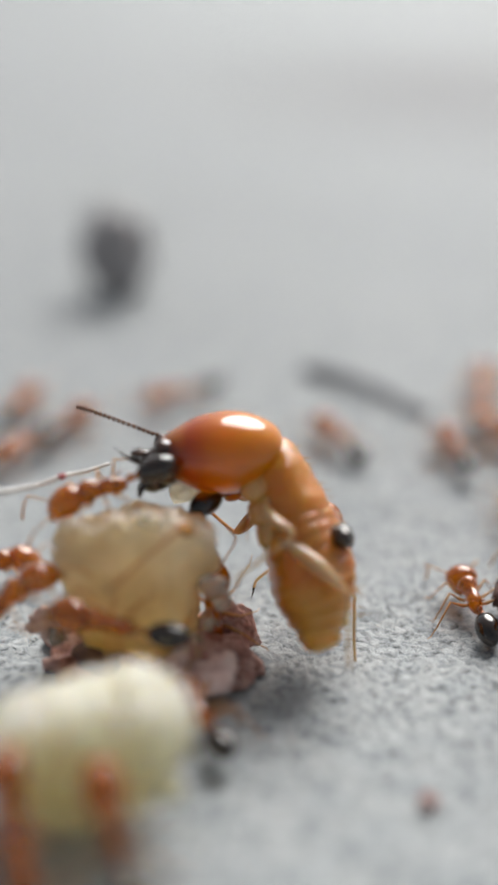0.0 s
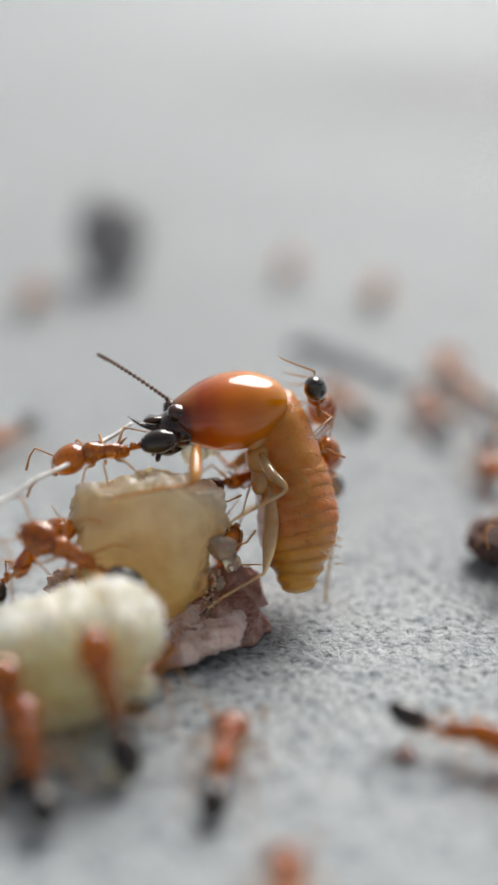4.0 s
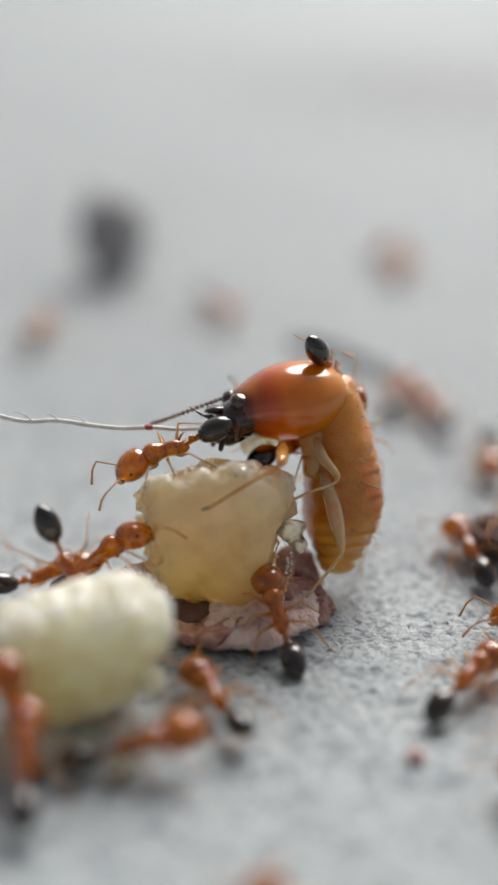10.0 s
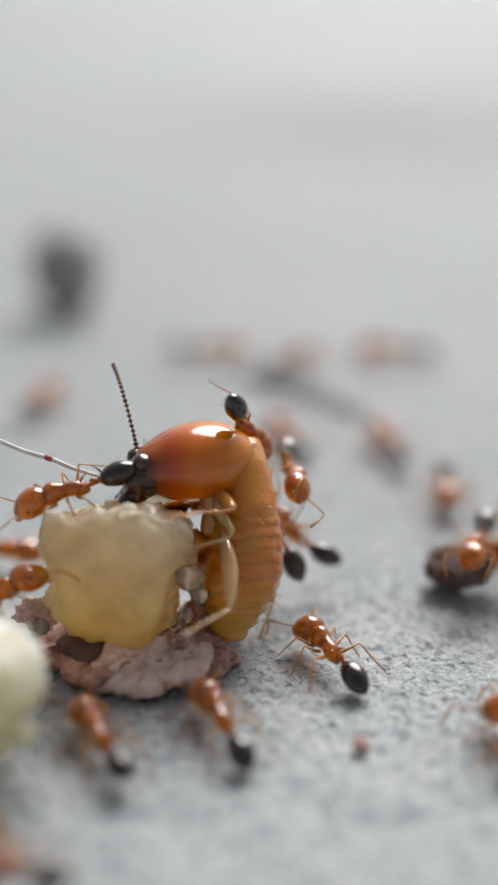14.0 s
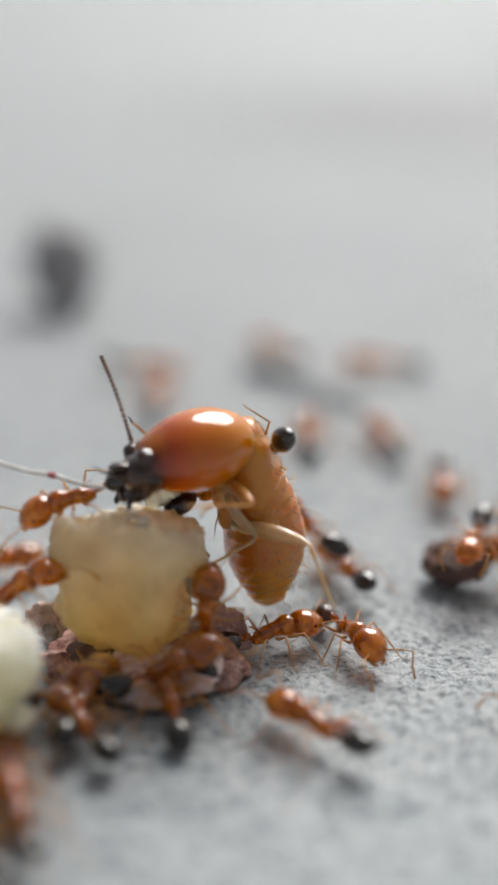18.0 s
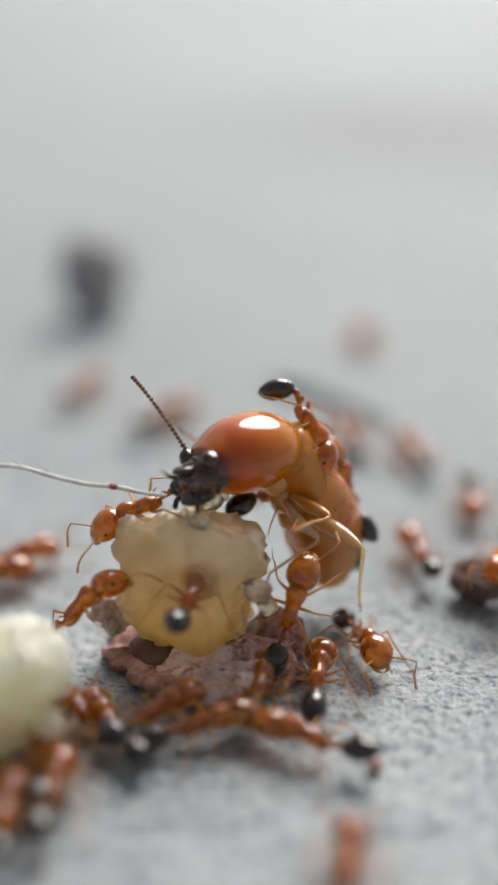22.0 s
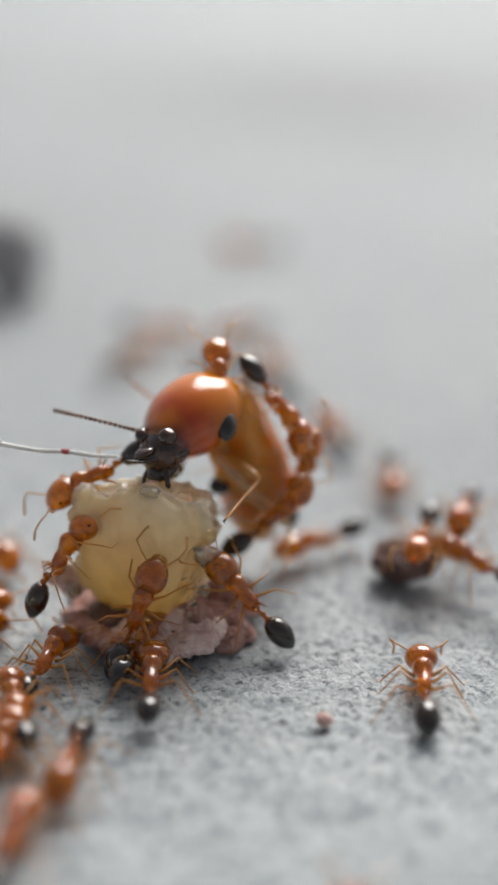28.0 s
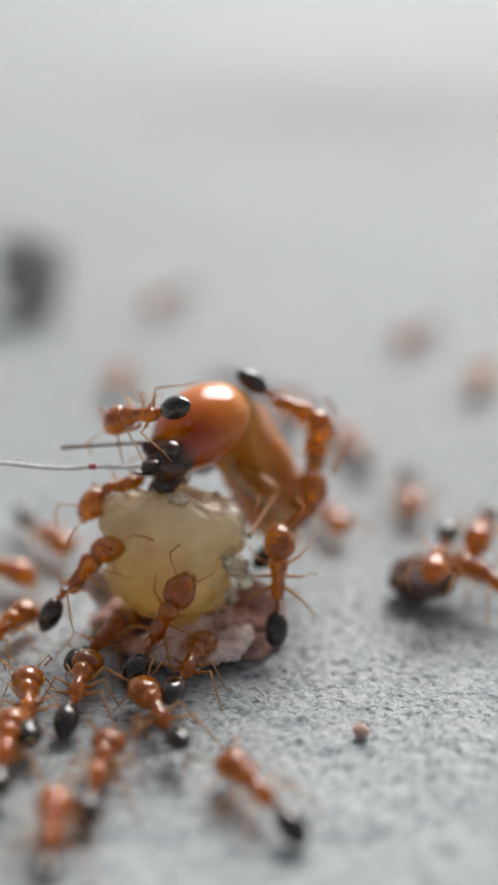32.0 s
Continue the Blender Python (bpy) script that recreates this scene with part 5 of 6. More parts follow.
    walk(ants['front_worker_b'], [
        (0, at(1.64, -9.52, 0.00, 0, -0, 112)),
        (7, at(-0.48, -11.39, 0.00, 0, -0, 85)),
        (8, at(0.94, -11.58, 0.00, 0, -0, 88)),
        (10, at(0.02, -11.28, 0.00, 0, -0, 114)),
        (11, at(0.15, -9.27, 0.00, 0, -0, 110)),
        (12, at(1.16, -11.44, 0.00, 0, -0, 80)),
        (13, at(0.48, -4.51, 0.00, 0, -0, 74)),
        (14, at(-0.54, -4.61, 0.00, 0, -0, 113)),
        (17, at(-2.08, -4.54, 0.00, 0, -0, 117)),
        (18, at(-1.45, -4.15, 0.00, 0, -0, 101)),
        (19, at(-2.35, -3.79, 0.00, 0, -0, 112)),
        (20, at(-2.83, -2.43, 0.00, 0, -0, 127)),
        (21, at(-1.89, -3.33, 0.00, 0, -0, 111)),
        (21.5, at(-1.64, -3.88, 0.00, 0, -0, 66)),
        (22, at(-1.38, -4.43, 0.00, 0, -0, 21)),
        (22.5, at(-0.98, -3.46, 0.00, 0, -0, 88)),
        (23, at(-0.59, -2.50, 0.00, 0, -0, 156)),
        (23.5, at(-1.65, -2.66, 0.00, 0, -0, 115)),
        (24, at(-2.71, -2.83, 0.00, 0, -0, 73)),
        (25, at(-2.87, -3.01, 0.00, 0, -0, 85)),
        (26, at(-3.30, -1.87, 0.00, 0, -0, 75)),
        (29, at(-3.08, -2.54, 0.00, 0, -0, 69)),
        (30, at(-2.96, -2.38, 0.00, 0, -0, 78)),
        (31, at(-2.85, -2.17, 0.00, 0, -0, 69)),
        (32, at(-2.86, -2.75, 0.00, 0, -0, 81)),
    ])
    walk(ants['near_worker'], [
        (0, at(-2.90, -6.82, 0.74, -16, -52, 116)),
        (1, at(-3.08, -6.65, 0.97, -17, -58, 115)),
        (2, at(-3.16, -6.63, 0.85, -7, -50, 103)),
        (3, at(-3.37, -6.33, 0.98, -15, -60, 114)),
        (4, at(-3.22, -6.08, 1.23, -27, -62, 129)),
        (7, at(-3.29, -6.02, 1.23, -39, -49, 151)),
        (8, at(-3.28, -6.05, 1.17, -39, -50, 150)),
        (9, at(-3.01, -6.15, 1.05, -17, -66, 115)),
        (9.5, at(-2.84, -6.33, 0.65, 40, -47, 38)),
        (10, at(-2.68, -6.50, 0.25, 45, -13, 8)),
        (11, at(-3.44, -6.59, 0.20, 45, -7, 5)),
        (11.5, at(-3.32, -7.63, 0.10, 20, -17, 68)),
        (12, at(-3.20, -8.67, 0.00, 0, -0, 130)),
        (13, at(-3.62, -8.89, 0.00, 0, -0, 129)),
        (14, at(-4.03, -8.85, 0.00, 0, -0, 152)),
        (17, at(-3.70, -7.70, 0.00, 0, -0, 123)),
        (18, at(-3.85, -7.74, 0.00, 0, -0, 110)),
        (19, at(-3.01, -8.90, 0.00, 0, -0, 114)),
        (20, at(-2.96, -8.53, 0.00, 0, -0, 116)),
        (21, at(-3.80, -7.42, 0.00, 0, -0, 92)),
        (22, at(-3.92, -6.65, 0.00, 0, -0, 88)),
        (23, at(-4.24, -6.06, 0.00, 0, -0, 93)),
        (24, at(-4.68, -6.43, 0.00, 0, -0, 106)),
        (26, at(-4.20, -6.87, 0.00, 0, -0, 98)),
        (29, at(-3.08, -8.40, 0.00, 0, -0, 76)),
        (30, at(-3.93, -6.01, 0.00, 0, -0, 90)),
        (31, at(-2.99, -7.63, 0.00, 0, -0, 89)),
        (32, at(-2.92, -7.49, 0.00, 0, -0, 91)),
    ])
    walk(ants['near_worker_b'], [
        (0, at(-4.11, -7.69, 0.22, -14, -15, 110)),
        (1, at(-4.02, -7.21, 0.38, -25, -27, 128)),
        (2, at(-4.32, -7.16, 0.57, -17, -30, 117)),
        (3, at(-4.33, -7.43, 0.36, -12, -20, 108)),
        (4, at(-4.37, -7.23, 0.43, -13, -24, 110)),
        (7, at(-4.09, -7.84, 0.13, -3, -7, 95)),
        (8, at(-4.39, -7.90, 0.01, -3, -1, 95)),
        (9, at(-4.45, -7.59, 0.35, -3, -17, 95)),
        (10, at(-4.47, -7.55, 0.40, -4, -19, 97)),
        (11, at(-4.61, -7.67, 0.40, -0, -18, 92)),
        (12, at(-5.77, -7.06, 0.00, 0, -0, 89)),
        (13, at(-4.95, -7.81, 0.00, 0, -0, 107)),
        (17, at(-4.54, -8.33, 0.00, 0, -0, 115)),
        (20, at(-4.37, -7.85, 0.00, 0, -0, 113)),
        (21, at(-4.60, -6.90, 0.00, 0, -0, 91)),
        (23, at(-3.95, -5.10, 0.00, 0, -0, 102)),
        (24, at(-4.75, -5.30, 0.00, 0, -0, 94)),
        (25, at(-4.95, -6.20, 0.00, 0, -0, 94)),
        (29, at(-4.78, -4.69, 0.00, 0, -0, 91)),
        (30, at(-3.88, -3.51, 0.00, 0, -0, 101)),
        (32, at(-4.05, -4.91, 0.00, 0, -0, 89)),
    ])
    walk(ants['crowd_worker'], [
        (0, at(-4.54, -6.59, 0.94, -13, -66, 110)),
        (1, at(-4.87, -6.54, 0.96, -13, -66, 108)),
        (2, at(-5.20, -6.46, 0.81, -8, -62, 104)),
        (3, at(-5.01, -6.84, 0.56, -8, -39, 103)),
        (4, at(-4.92, -6.37, 0.77, -14, -58, 111)),
        (7, at(-4.97, -6.56, 0.53, -1, -46, 93)),
        (8, at(-4.83, -6.78, 0.40, -2, -34, 95)),
        (9, at(-4.90, -6.43, 0.66, -13, -57, 110)),
        (10, at(-4.82, -6.28, 0.76, -25, -62, 126)),
        (11, at(-4.79, -6.45, 0.67, 5, -58, 85)),
        (12, at(-5.83, -7.25, 0.00, 0, -0, 56)),
        (14, at(-6.67, -7.07, 0.00, 0, -0, 25)),
        (17, at(-5.57, -5.21, 0.00, 0, -0, 47)),
        (19, at(-4.94, -5.99, 0.00, 0, -0, 68)),
        (21, at(-5.44, -5.31, 0.00, 0, -0, 29)),
        (23, at(-4.35, -3.05, 0.00, 0, -0, 100)),
        (24, at(-5.23, -1.87, 0.00, 0, -0, 42)),
        (25, at(-4.42, -3.61, 0.00, 0, -0, 72)),
        (26, at(-4.93, -1.82, 0.00, 0, -0, 47)),
        (28.5, at(-5.20, -1.22, 0.00, 0, -0, 42)),
        (29, at(-5.29, -1.00, 0.00, 0, -0, 43)),
        (30, at(-5.00, -2.60, 0.00, 0, -0, 66)),
        (31, at(-4.69, -1.22, 0.00, 0, -0, 64)),
        (32, at(-4.77, -0.48, 0.00, 0, -0, 57)),
    ])
    walk(ants['crowd_worker_b'], [
        (0, at(-7.83, -7.06, 0.00, 0, -0, 25)),
        (14, at(-7.20, -8.60, 0.00, 0, -0, 24)),
        (17, at(-5.79, -7.03, 0.00, 0, -0, 56)),
        (20, at(-3.62, -7.40, 0.00, 0, -0, 110)),
        (21, at(-4.55, -8.21, 0.00, 0, -0, 80)),
        (22, at(-4.61, -7.34, 0.00, 0, -0, 93)),
        (23, at(-4.30, -6.90, 0.00, 0, -0, 92)),
        (24, at(-4.50, -4.60, 0.00, 0, -0, 115)),
        (25, at(-3.77, -5.61, 0.00, 0, -0, 88)),
        (26, at(-4.76, -5.16, 0.00, 0, -0, 53)),
        (28.5, at(-3.62, -5.45, 0.00, 0, -0, 93)),
        (29, at(-4.50, -4.90, 0.00, 0, -0, 101)),
        (30, at(-4.75, -6.95, 0.00, 0, -0, 83)),
        (31, at(-3.92, -5.67, 0.00, 0, -0, 78)),
        (32, at(-4.95, -5.95, 0.00, 0, -0, 92)),
    ])
    walk(ants['gap_biter'], [
        (0, at(-1.77, 0.21, 0.72, -7, -69, 102)),
        (1, at(-1.96, 0.43, 0.80, 31, -69, 49)),
        (1.5, at(-1.75, -0.44, 1.64, -46, -40, 153)),
        (2, at(-1.54, -1.32, 2.47, -41, 9, -174)),
        (2.5, at(-1.59, -0.50, 2.21, -19, 21, -128)),
        (3, at(-1.64, 0.32, 1.95, 6, 14, -80)),
        (3.5, at(-1.32, 0.03, 1.55, 48, -17, -61)),
        (4, at(-1.00, -0.25, 1.16, 97, -52, -70)),
        (5.5, at(-0.65, -1.13, 0.62, 27, -47, 26)),
        (7, at(-0.31, -2.00, 0.09, 15, -5, 71)),
        (8, at(-1.04, -1.86, 0.02, -17, -0, 113)),
        (9, at(-0.47, -2.88, 0.06, -29, -0, 132)),
        (10, at(-0.22, -2.38, 0.38, -12, -30, 110)),
        (10.5, at(-0.01, -1.24, 0.71, 11, -62, 56)),
        (11, at(0.20, -0.10, 1.04, 78, -54, -40)),
        (11.5, at(-0.31, 0.14, 1.14, 44, -10, -58)),
        (12, at(-0.81, 0.38, 1.24, -3, 15, -97)),
        (12.33, at(-0.99, 0.42, 1.45, -53, -3, -121)),
        (12.67, at(-1.16, 0.47, 1.66, -99, -34, -124)),
        (13, at(-1.34, 0.51, 1.87, -170, -52, -91)),
        (14, at(-1.38, 0.07, 1.83, -138, -52, -95)),
        (15.5, at(-0.98, -1.38, 1.35, -51, -85, 157)),
        (17, at(-0.59, -2.83, 0.88, 9, -50, 77)),
        (18, at(-0.77, -2.38, 1.19, 4, -68, 84)),
        (19, at(-0.51, -2.34, 1.06, 5, -68, 83)),
        (20, at(-0.49, -2.18, 0.90, -3, -69, 94)),
        (21, at(-0.34, -2.37, 0.82, 34, -59, 40)),
        (22, at(0.41, -1.53, 1.40, 30, -62, 49)),
        (23, at(0.59, -0.43, 1.45, 41, -37, 18)),
        (24, at(1.10, -0.62, 1.71, 40, -4, -0)),
        (24.5, at(0.95, -0.93, 1.06, 20, -45, 63)),
        (25, at(0.80, -1.25, 0.42, -38, -34, 157)),
        (26, at(0.88, -0.90, 0.63, -39, -42, 155)),
        (29, at(0.98, -0.76, 0.97, -39, -43, 155)),
        (30, at(1.14, -0.49, 0.94, -31, -55, 135)),
        (31, at(1.11, -0.25, 1.39, -11, -67, 103)),
        (32, at(1.37, -0.04, 1.46, 4, -67, 83)),
    ])
    walk(ants['walker'], [
        (0, at(3.64, 1.57, 0.00, 0, -0, 102)),
        (1, at(3.98, -0.13, 0.00, 0, -0, 105)),
        (2, at(2.84, -5.08, 0.00, 0, -0, 105)),
        (3, at(1.36, -5.48, 0.00, 0, -0, 111)),
        (4, at(-1.13, -6.91, 0.00, 0, -0, 84)),
        (7, at(3.98, -1.13, 0.00, 0, -0, 132)),
        (8, at(1.21, -5.63, 0.00, 0, -0, 91)),
        (9, at(1.51, -5.21, 0.00, 0, -0, 92)),
        (10, at(3.44, -4.30, 0.00, 0, -0, 52)),
        (10.5, at(3.35, -5.16, 0.00, 0, -0, 4)),
        (11, at(3.26, -6.02, 0.00, -0, -0, -45)),
        (11.5, at(3.44, -5.67, 0.00, 0, 0, -84)),
        (12, at(3.62, -5.32, 0.00, 0, -0, -124)),
        (12.5, at(4.61, -5.43, 0.00, 0, 0, -179)),
        (13, at(5.60, -5.53, 0.00, 0, -0, 125)),
        (17, at(4.08, -2.44, 0.00, 0, -0, 170)),
        (18, at(6.10, -4.84, 0.00, 0, -0, 132)),
        (19, at(4.13, -5.29, 0.00, 0, -0, 66)),
        (19.5, at(4.16, -4.07, 0.00, 0, -0, 28)),
        (20, at(4.18, -2.86, 0.00, -0, -0, -9)),
        (21, at(4.58, -4.03, 0.00, 0, -0, 13)),
        (22, at(0.91, -2.58, 0.00, 0, -0, 84)),
        (23, at(0.73, -2.35, 0.00, 0, -0, 89)),
        (24, at(2.92, -4.42, 0.00, 0, -0, 87)),
        (25, at(4.90, -1.77, 0.00, 0, -0, 61)),
        (25.5, at(4.27, -3.36, 0.00, 0, -0, 114)),
        (26, at(3.65, -4.95, 0.00, 0, -0, 167)),
        (27.5, at(4.39, -4.01, 0.00, 0, -0, 101)),
        (29, at(5.14, -3.08, 0.00, 0, -0, 35)),
        (29.33, at(5.90, -3.25, 0.00, 0, 0, -23)),
        (29.67, at(6.66, -3.43, 0.00, 0, 0, -81)),
        (30, at(7.42, -3.60, 0.00, 0, -0, -140)),
        (30.5, at(3.99, -3.87, 0.00, -0, -0, 169)),
        (31, at(0.56, -4.14, 0.00, 0, -0, 118)),
        (32, at(0.74, -6.30, 0.00, 0, -0, 123)),
    ])
    walk(ants['walker_b'], [
        (0, at(7.60, -2.40, 0.00, 0, -0, -135)),
        (3, at(5.10, -5.24, 0.00, 0, -0, -137)),
        (3.5, at(4.12, -5.62, 0.00, 0, 0, -80)),
        (4, at(3.14, -6.01, 0.00, -0, -0, -24)),
        (7, at(1.95, 0.28, 0.00, -0, -0, -48)),
        (7.5, at(-0.03, -4.97, 0.00, 0, 0, -3)),
        (8, at(-2.01, -10.22, 0.00, 0, -0, 42)),
        (9, at(1.76, -1.35, 0.00, 0, -0, 41)),
        (9.5, at(3.32, -4.48, 0.00, 0, -0, 100)),
        (10, at(4.88, -7.62, 0.00, 0, -0, 158)),
        (12, at(4.72, -7.12, 0.00, 0, -0, 175)),
        (13, at(5.55, -7.24, 0.00, 0, -0, 127)),
        (14, at(1.44, -11.62, 0.00, 0, -0, 103)),
        (17, at(0.84, -5.54, 0.00, 0, -0, 134)),
        (18, at(1.33, -5.00, 0.00, 0, -0, 135)),
        (19, at(0.78, -5.61, 0.00, 0, -0, 179)),
        (20, at(0.79, -5.05, 0.00, 0, -0, 179)),
        (21, at(0.72, -5.63, 0.00, 0, -0, 169)),
        (22, at(0.73, -4.86, 0.00, 0, -0, 152)),
        (23, at(0.48, -4.98, 0.00, 0, -0, 165)),
        (24, at(0.43, -4.80, 0.00, 0, -0, 149)),
        (24.33, at(0.88, -4.45, 0.00, 0, -0, -157)),
        (24.67, at(1.34, -4.10, 0.00, 0, -0, -103)),
        (25, at(1.79, -3.75, 0.00, -0, -0, -49)),
        (25.5, at(2.16, -5.72, 0.00, 0, -0, 15)),
        (26, at(2.53, -7.69, 0.00, 0, -0, 79)),
        (29, at(1.82, -11.00, 0.00, 0, -0, 69)),
        (30, at(1.78, -10.71, 0.00, 0, -0, 69)),
        (31, at(-0.89, -6.70, 0.00, 0, -0, 9)),
        (31.5, at(-1.03, -5.25, 0.00, 0, -0, 61)),
        (32, at(-1.17, -3.79, 0.00, 0, -0, 113)),
    ])
    walk(ants['walker_c'], [
        (0, at(6.10, 3.25, 0.00, 0, -0, -178)),
        (7, at(5.87, -2.31, 0.00, 0, -0, -178)),
        (7.5, at(4.82, -3.79, 0.00, -0, -0, 129)),
        (8, at(3.77, -5.27, 0.00, 0, -0, 76)),
        (8.5, at(4.21, -3.46, 0.00, 0, -0, 115)),
        (9, at(4.65, -1.65, 0.00, 0, -0, 154)),
        (11, at(5.75, -4.31, 0.00, 0, -0, -178)),
        (12, at(5.67, -9.11, 0.00, 0, -0, 167)),
        (13, at(5.66, -7.64, 0.00, 0, -0, -180)),
        (17, at(7.07, -1.75, 0.00, 0, -0, 180)),
        (17.33, at(4.87, -1.69, 0.00, 0, -0, 128)),
        (17.67, at(2.66, -1.63, 0.00, 0, -0, 75)),
        (18, at(0.46, -1.57, 0.00, 0, -0, 23)),
        (18.33, at(0.54, -2.09, 0.00, 0, -0, 75)),
        (18.67, at(0.61, -2.61, 0.00, 0, -0, 127)),
        (19, at(0.69, -3.14, 0.00, 0, -0, 179)),
        (19.5, at(1.66, -3.02, 0.00, 0, -0, 133)),
        (20, at(2.64, -2.90, 0.00, 0, -0, 86)),
        (21, at(-0.15, -4.62, 0.00, 0, -0, 69)),
        (22, at(-0.27, -3.01, 0.00, 0, -0, 79)),
        (22.5, at(1.10, -3.99, 0.00, 0, -0, 134)),
        (23, at(2.47, -4.98, 0.00, 0, -0, -170)),
        (23.5, at(-0.08, -3.56, 0.00, -0, -0, 133)),
        (24, at(-2.64, -2.15, 0.00, 0, -0, 76)),
        (24.5, at(-2.15, -3.60, 0.00, 0, -0, 141)),
        (25, at(-1.65, -5.04, 0.00, 0, -0, -154)),
        (26, at(-1.97, -4.91, 0.00, 0, -0, 142)),
        (29, at(-0.65, -2.35, 0.00, 0, -0, 81)),
        (30, at(-0.65, -2.07, 0.00, 0, -0, 80)),
        (31, at(-0.76, -2.18, 0.00, 0, -0, 72)),
        (32, at(-0.58, -1.97, 0.00, 0, -0, 72)),
    ])
    walk(ants['left_worker'], [
        (0, at(-7.06, 2.55, 0.00, 0, -0, 20)),
        (4, at(-7.70, -0.12, 0.00, 0, -0, 33)),
        (12, at(-8.40, 1.62, 0.00, 0, -0, 30)),
        (19, at(-7.33, 3.20, 0.00, 0, -0, 46)),
        (20, at(-5.72, 1.21, 0.00, 0, -0, 34)),
        (21, at(-5.89, 3.84, 0.00, 0, -0, 39)),
        (22, at(-6.30, 2.70, 0.00, 0, -0, 33)),
        (23, at(-6.31, 4.59, 0.00, 0, -0, 51)),
        (24, at(-5.15, 6.67, 0.00, 0, -0, 39)),
        (25, at(-5.77, 5.52, 0.00, 0, -0, 16)),
        (26, at(-5.30, 4.65, 0.00, 0, -0, 6)),
        (27.5, at(-5.01, 3.45, 0.00, 0, 0, -41)),
        (29, at(-4.73, 2.25, 0.00, -0, -0, -87)),
        (30, at(-4.60, 4.81, 0.00, -0, -0, -54)),
        (31, at(-4.94, 2.57, 0.00, -0, -0, -78)),
        (32, at(-5.42, 2.52, 0.00, -0, -0, -26)),
    ])
    walk(ants['left_worker_b'], [
        (0, at(-7.51, 9.55, 0.00, 0, -0, -115)),
        (0.67, at(-7.76, 9.00, 0.00, 0, 0, -60)),
        (1.33, at(-8.01, 8.45, 0.00, 0, 0, -5)),
        (2, at(-8.27, 7.91, 0.00, 0, -0, 50)),
        (2.67, at(-8.11, 7.78, 0.00, 0, 0, -7)),
        (3.33, at(-7.95, 7.66, 0.00, 0, 0, -63)),
        (4, at(-7.80, 7.54, 0.00, 0, -0, -120)),
        (5, at(-7.70, 6.20, 0.00, 0, 0, -67)),
        (6, at(-7.61, 4.87, 0.00, 0, 0, -14)),
        (7, at(-7.51, 3.53, 0.00, 0, -0, 39)),
        (8, at(-6.08, 0.04, 0.00, 0, -0, 48)),
        (10, at(-5.37, -0.53, 0.00, 0, -0, 31)),
        (12, at(-8.50, 5.02, 0.00, -0, -0, -3)),
        (14, at(-6.11, 2.51, 0.00, 0, -0, 0)),
        (17, at(-6.05, 1.79, 0.00, 0, -0, 16)),
        (20, at(-5.70, 1.49, 0.00, 0, -0, 31)),
        (23, at(-7.28, 2.32, 0.00, 0, -0, 16)),
        (24, at(-3.82, 3.67, 0.00, 0, -0, 20)),
        (26, at(-4.98, 3.30, 0.00, 0, -0, 29)),
        (28, at(-5.24, -0.46, 0.00, 0, -0, 35)),
        (30, at(-5.80, 2.03, 0.00, 0, -0, 37)),
        (31, at(-5.05, 3.21, 0.00, 0, 0, -9)),
        (32, at(-4.31, 4.39, 0.00, -0, -0, -55)),
    ])
    walk(ants['head_climber'], [
        (0, at(4.93, 12.15, 0.00, 0, -0, 78)),
        (4, at(5.40, 11.30, 0.00, 0, -0, 115)),
        (5.5, at(2.65, 5.65, 1.99, 17, -17, 49)),
        (7, at(0.88, 1.03, 3.98, 39, -8, -20)),
        (7.33, at(0.49, 1.02, 4.28, 14, 19, -70)),
        (7.67, at(0.10, 1.01, 4.57, -24, 14, -130)),
        (8, at(-0.29, 1.01, 4.87, -42, -19, -177)),
        (9, at(0.67, 2.38, 4.39, -40, -7, -156)),
        (9.5, at(0.97, 2.15, 3.69, -52, -38, -175)),
        (10, at(1.27, 1.92, 2.99, -50, -70, 160)),
        (12, at(0.49, 1.60, 2.21, -54, -57, 170)),
        (13, at(-0.91, 0.84, 4.10, -42, -31, 167)),
        (14, at(0.41, 1.12, 1.95, -54, -64, 166)),
        (17, at(0.35, 0.76, 2.39, -49, -62, 161)),
        (20, at(0.78, 1.11, 2.60, -56, -71, 162)),
        (24, at(1.43, 2.29, 1.88, -52, -60, 167)),
        (26, at(1.46, 2.44, 1.88, -49, -59, 162)),
        (28.5, at(0.44, 1.49, 5.05, -2, -25, 91)),
        (29, at(0.47, 1.51, 4.92, -4, -18, 93)),
        (30, at(0.18, 2.10, 5.07, -16, -0, 108)),
        (31, at(-0.61, 0.77, 5.06, -43, 23, 140)),
        (32, at(-1.18, 0.85, 4.81, -44, 24, 139)),
    ])
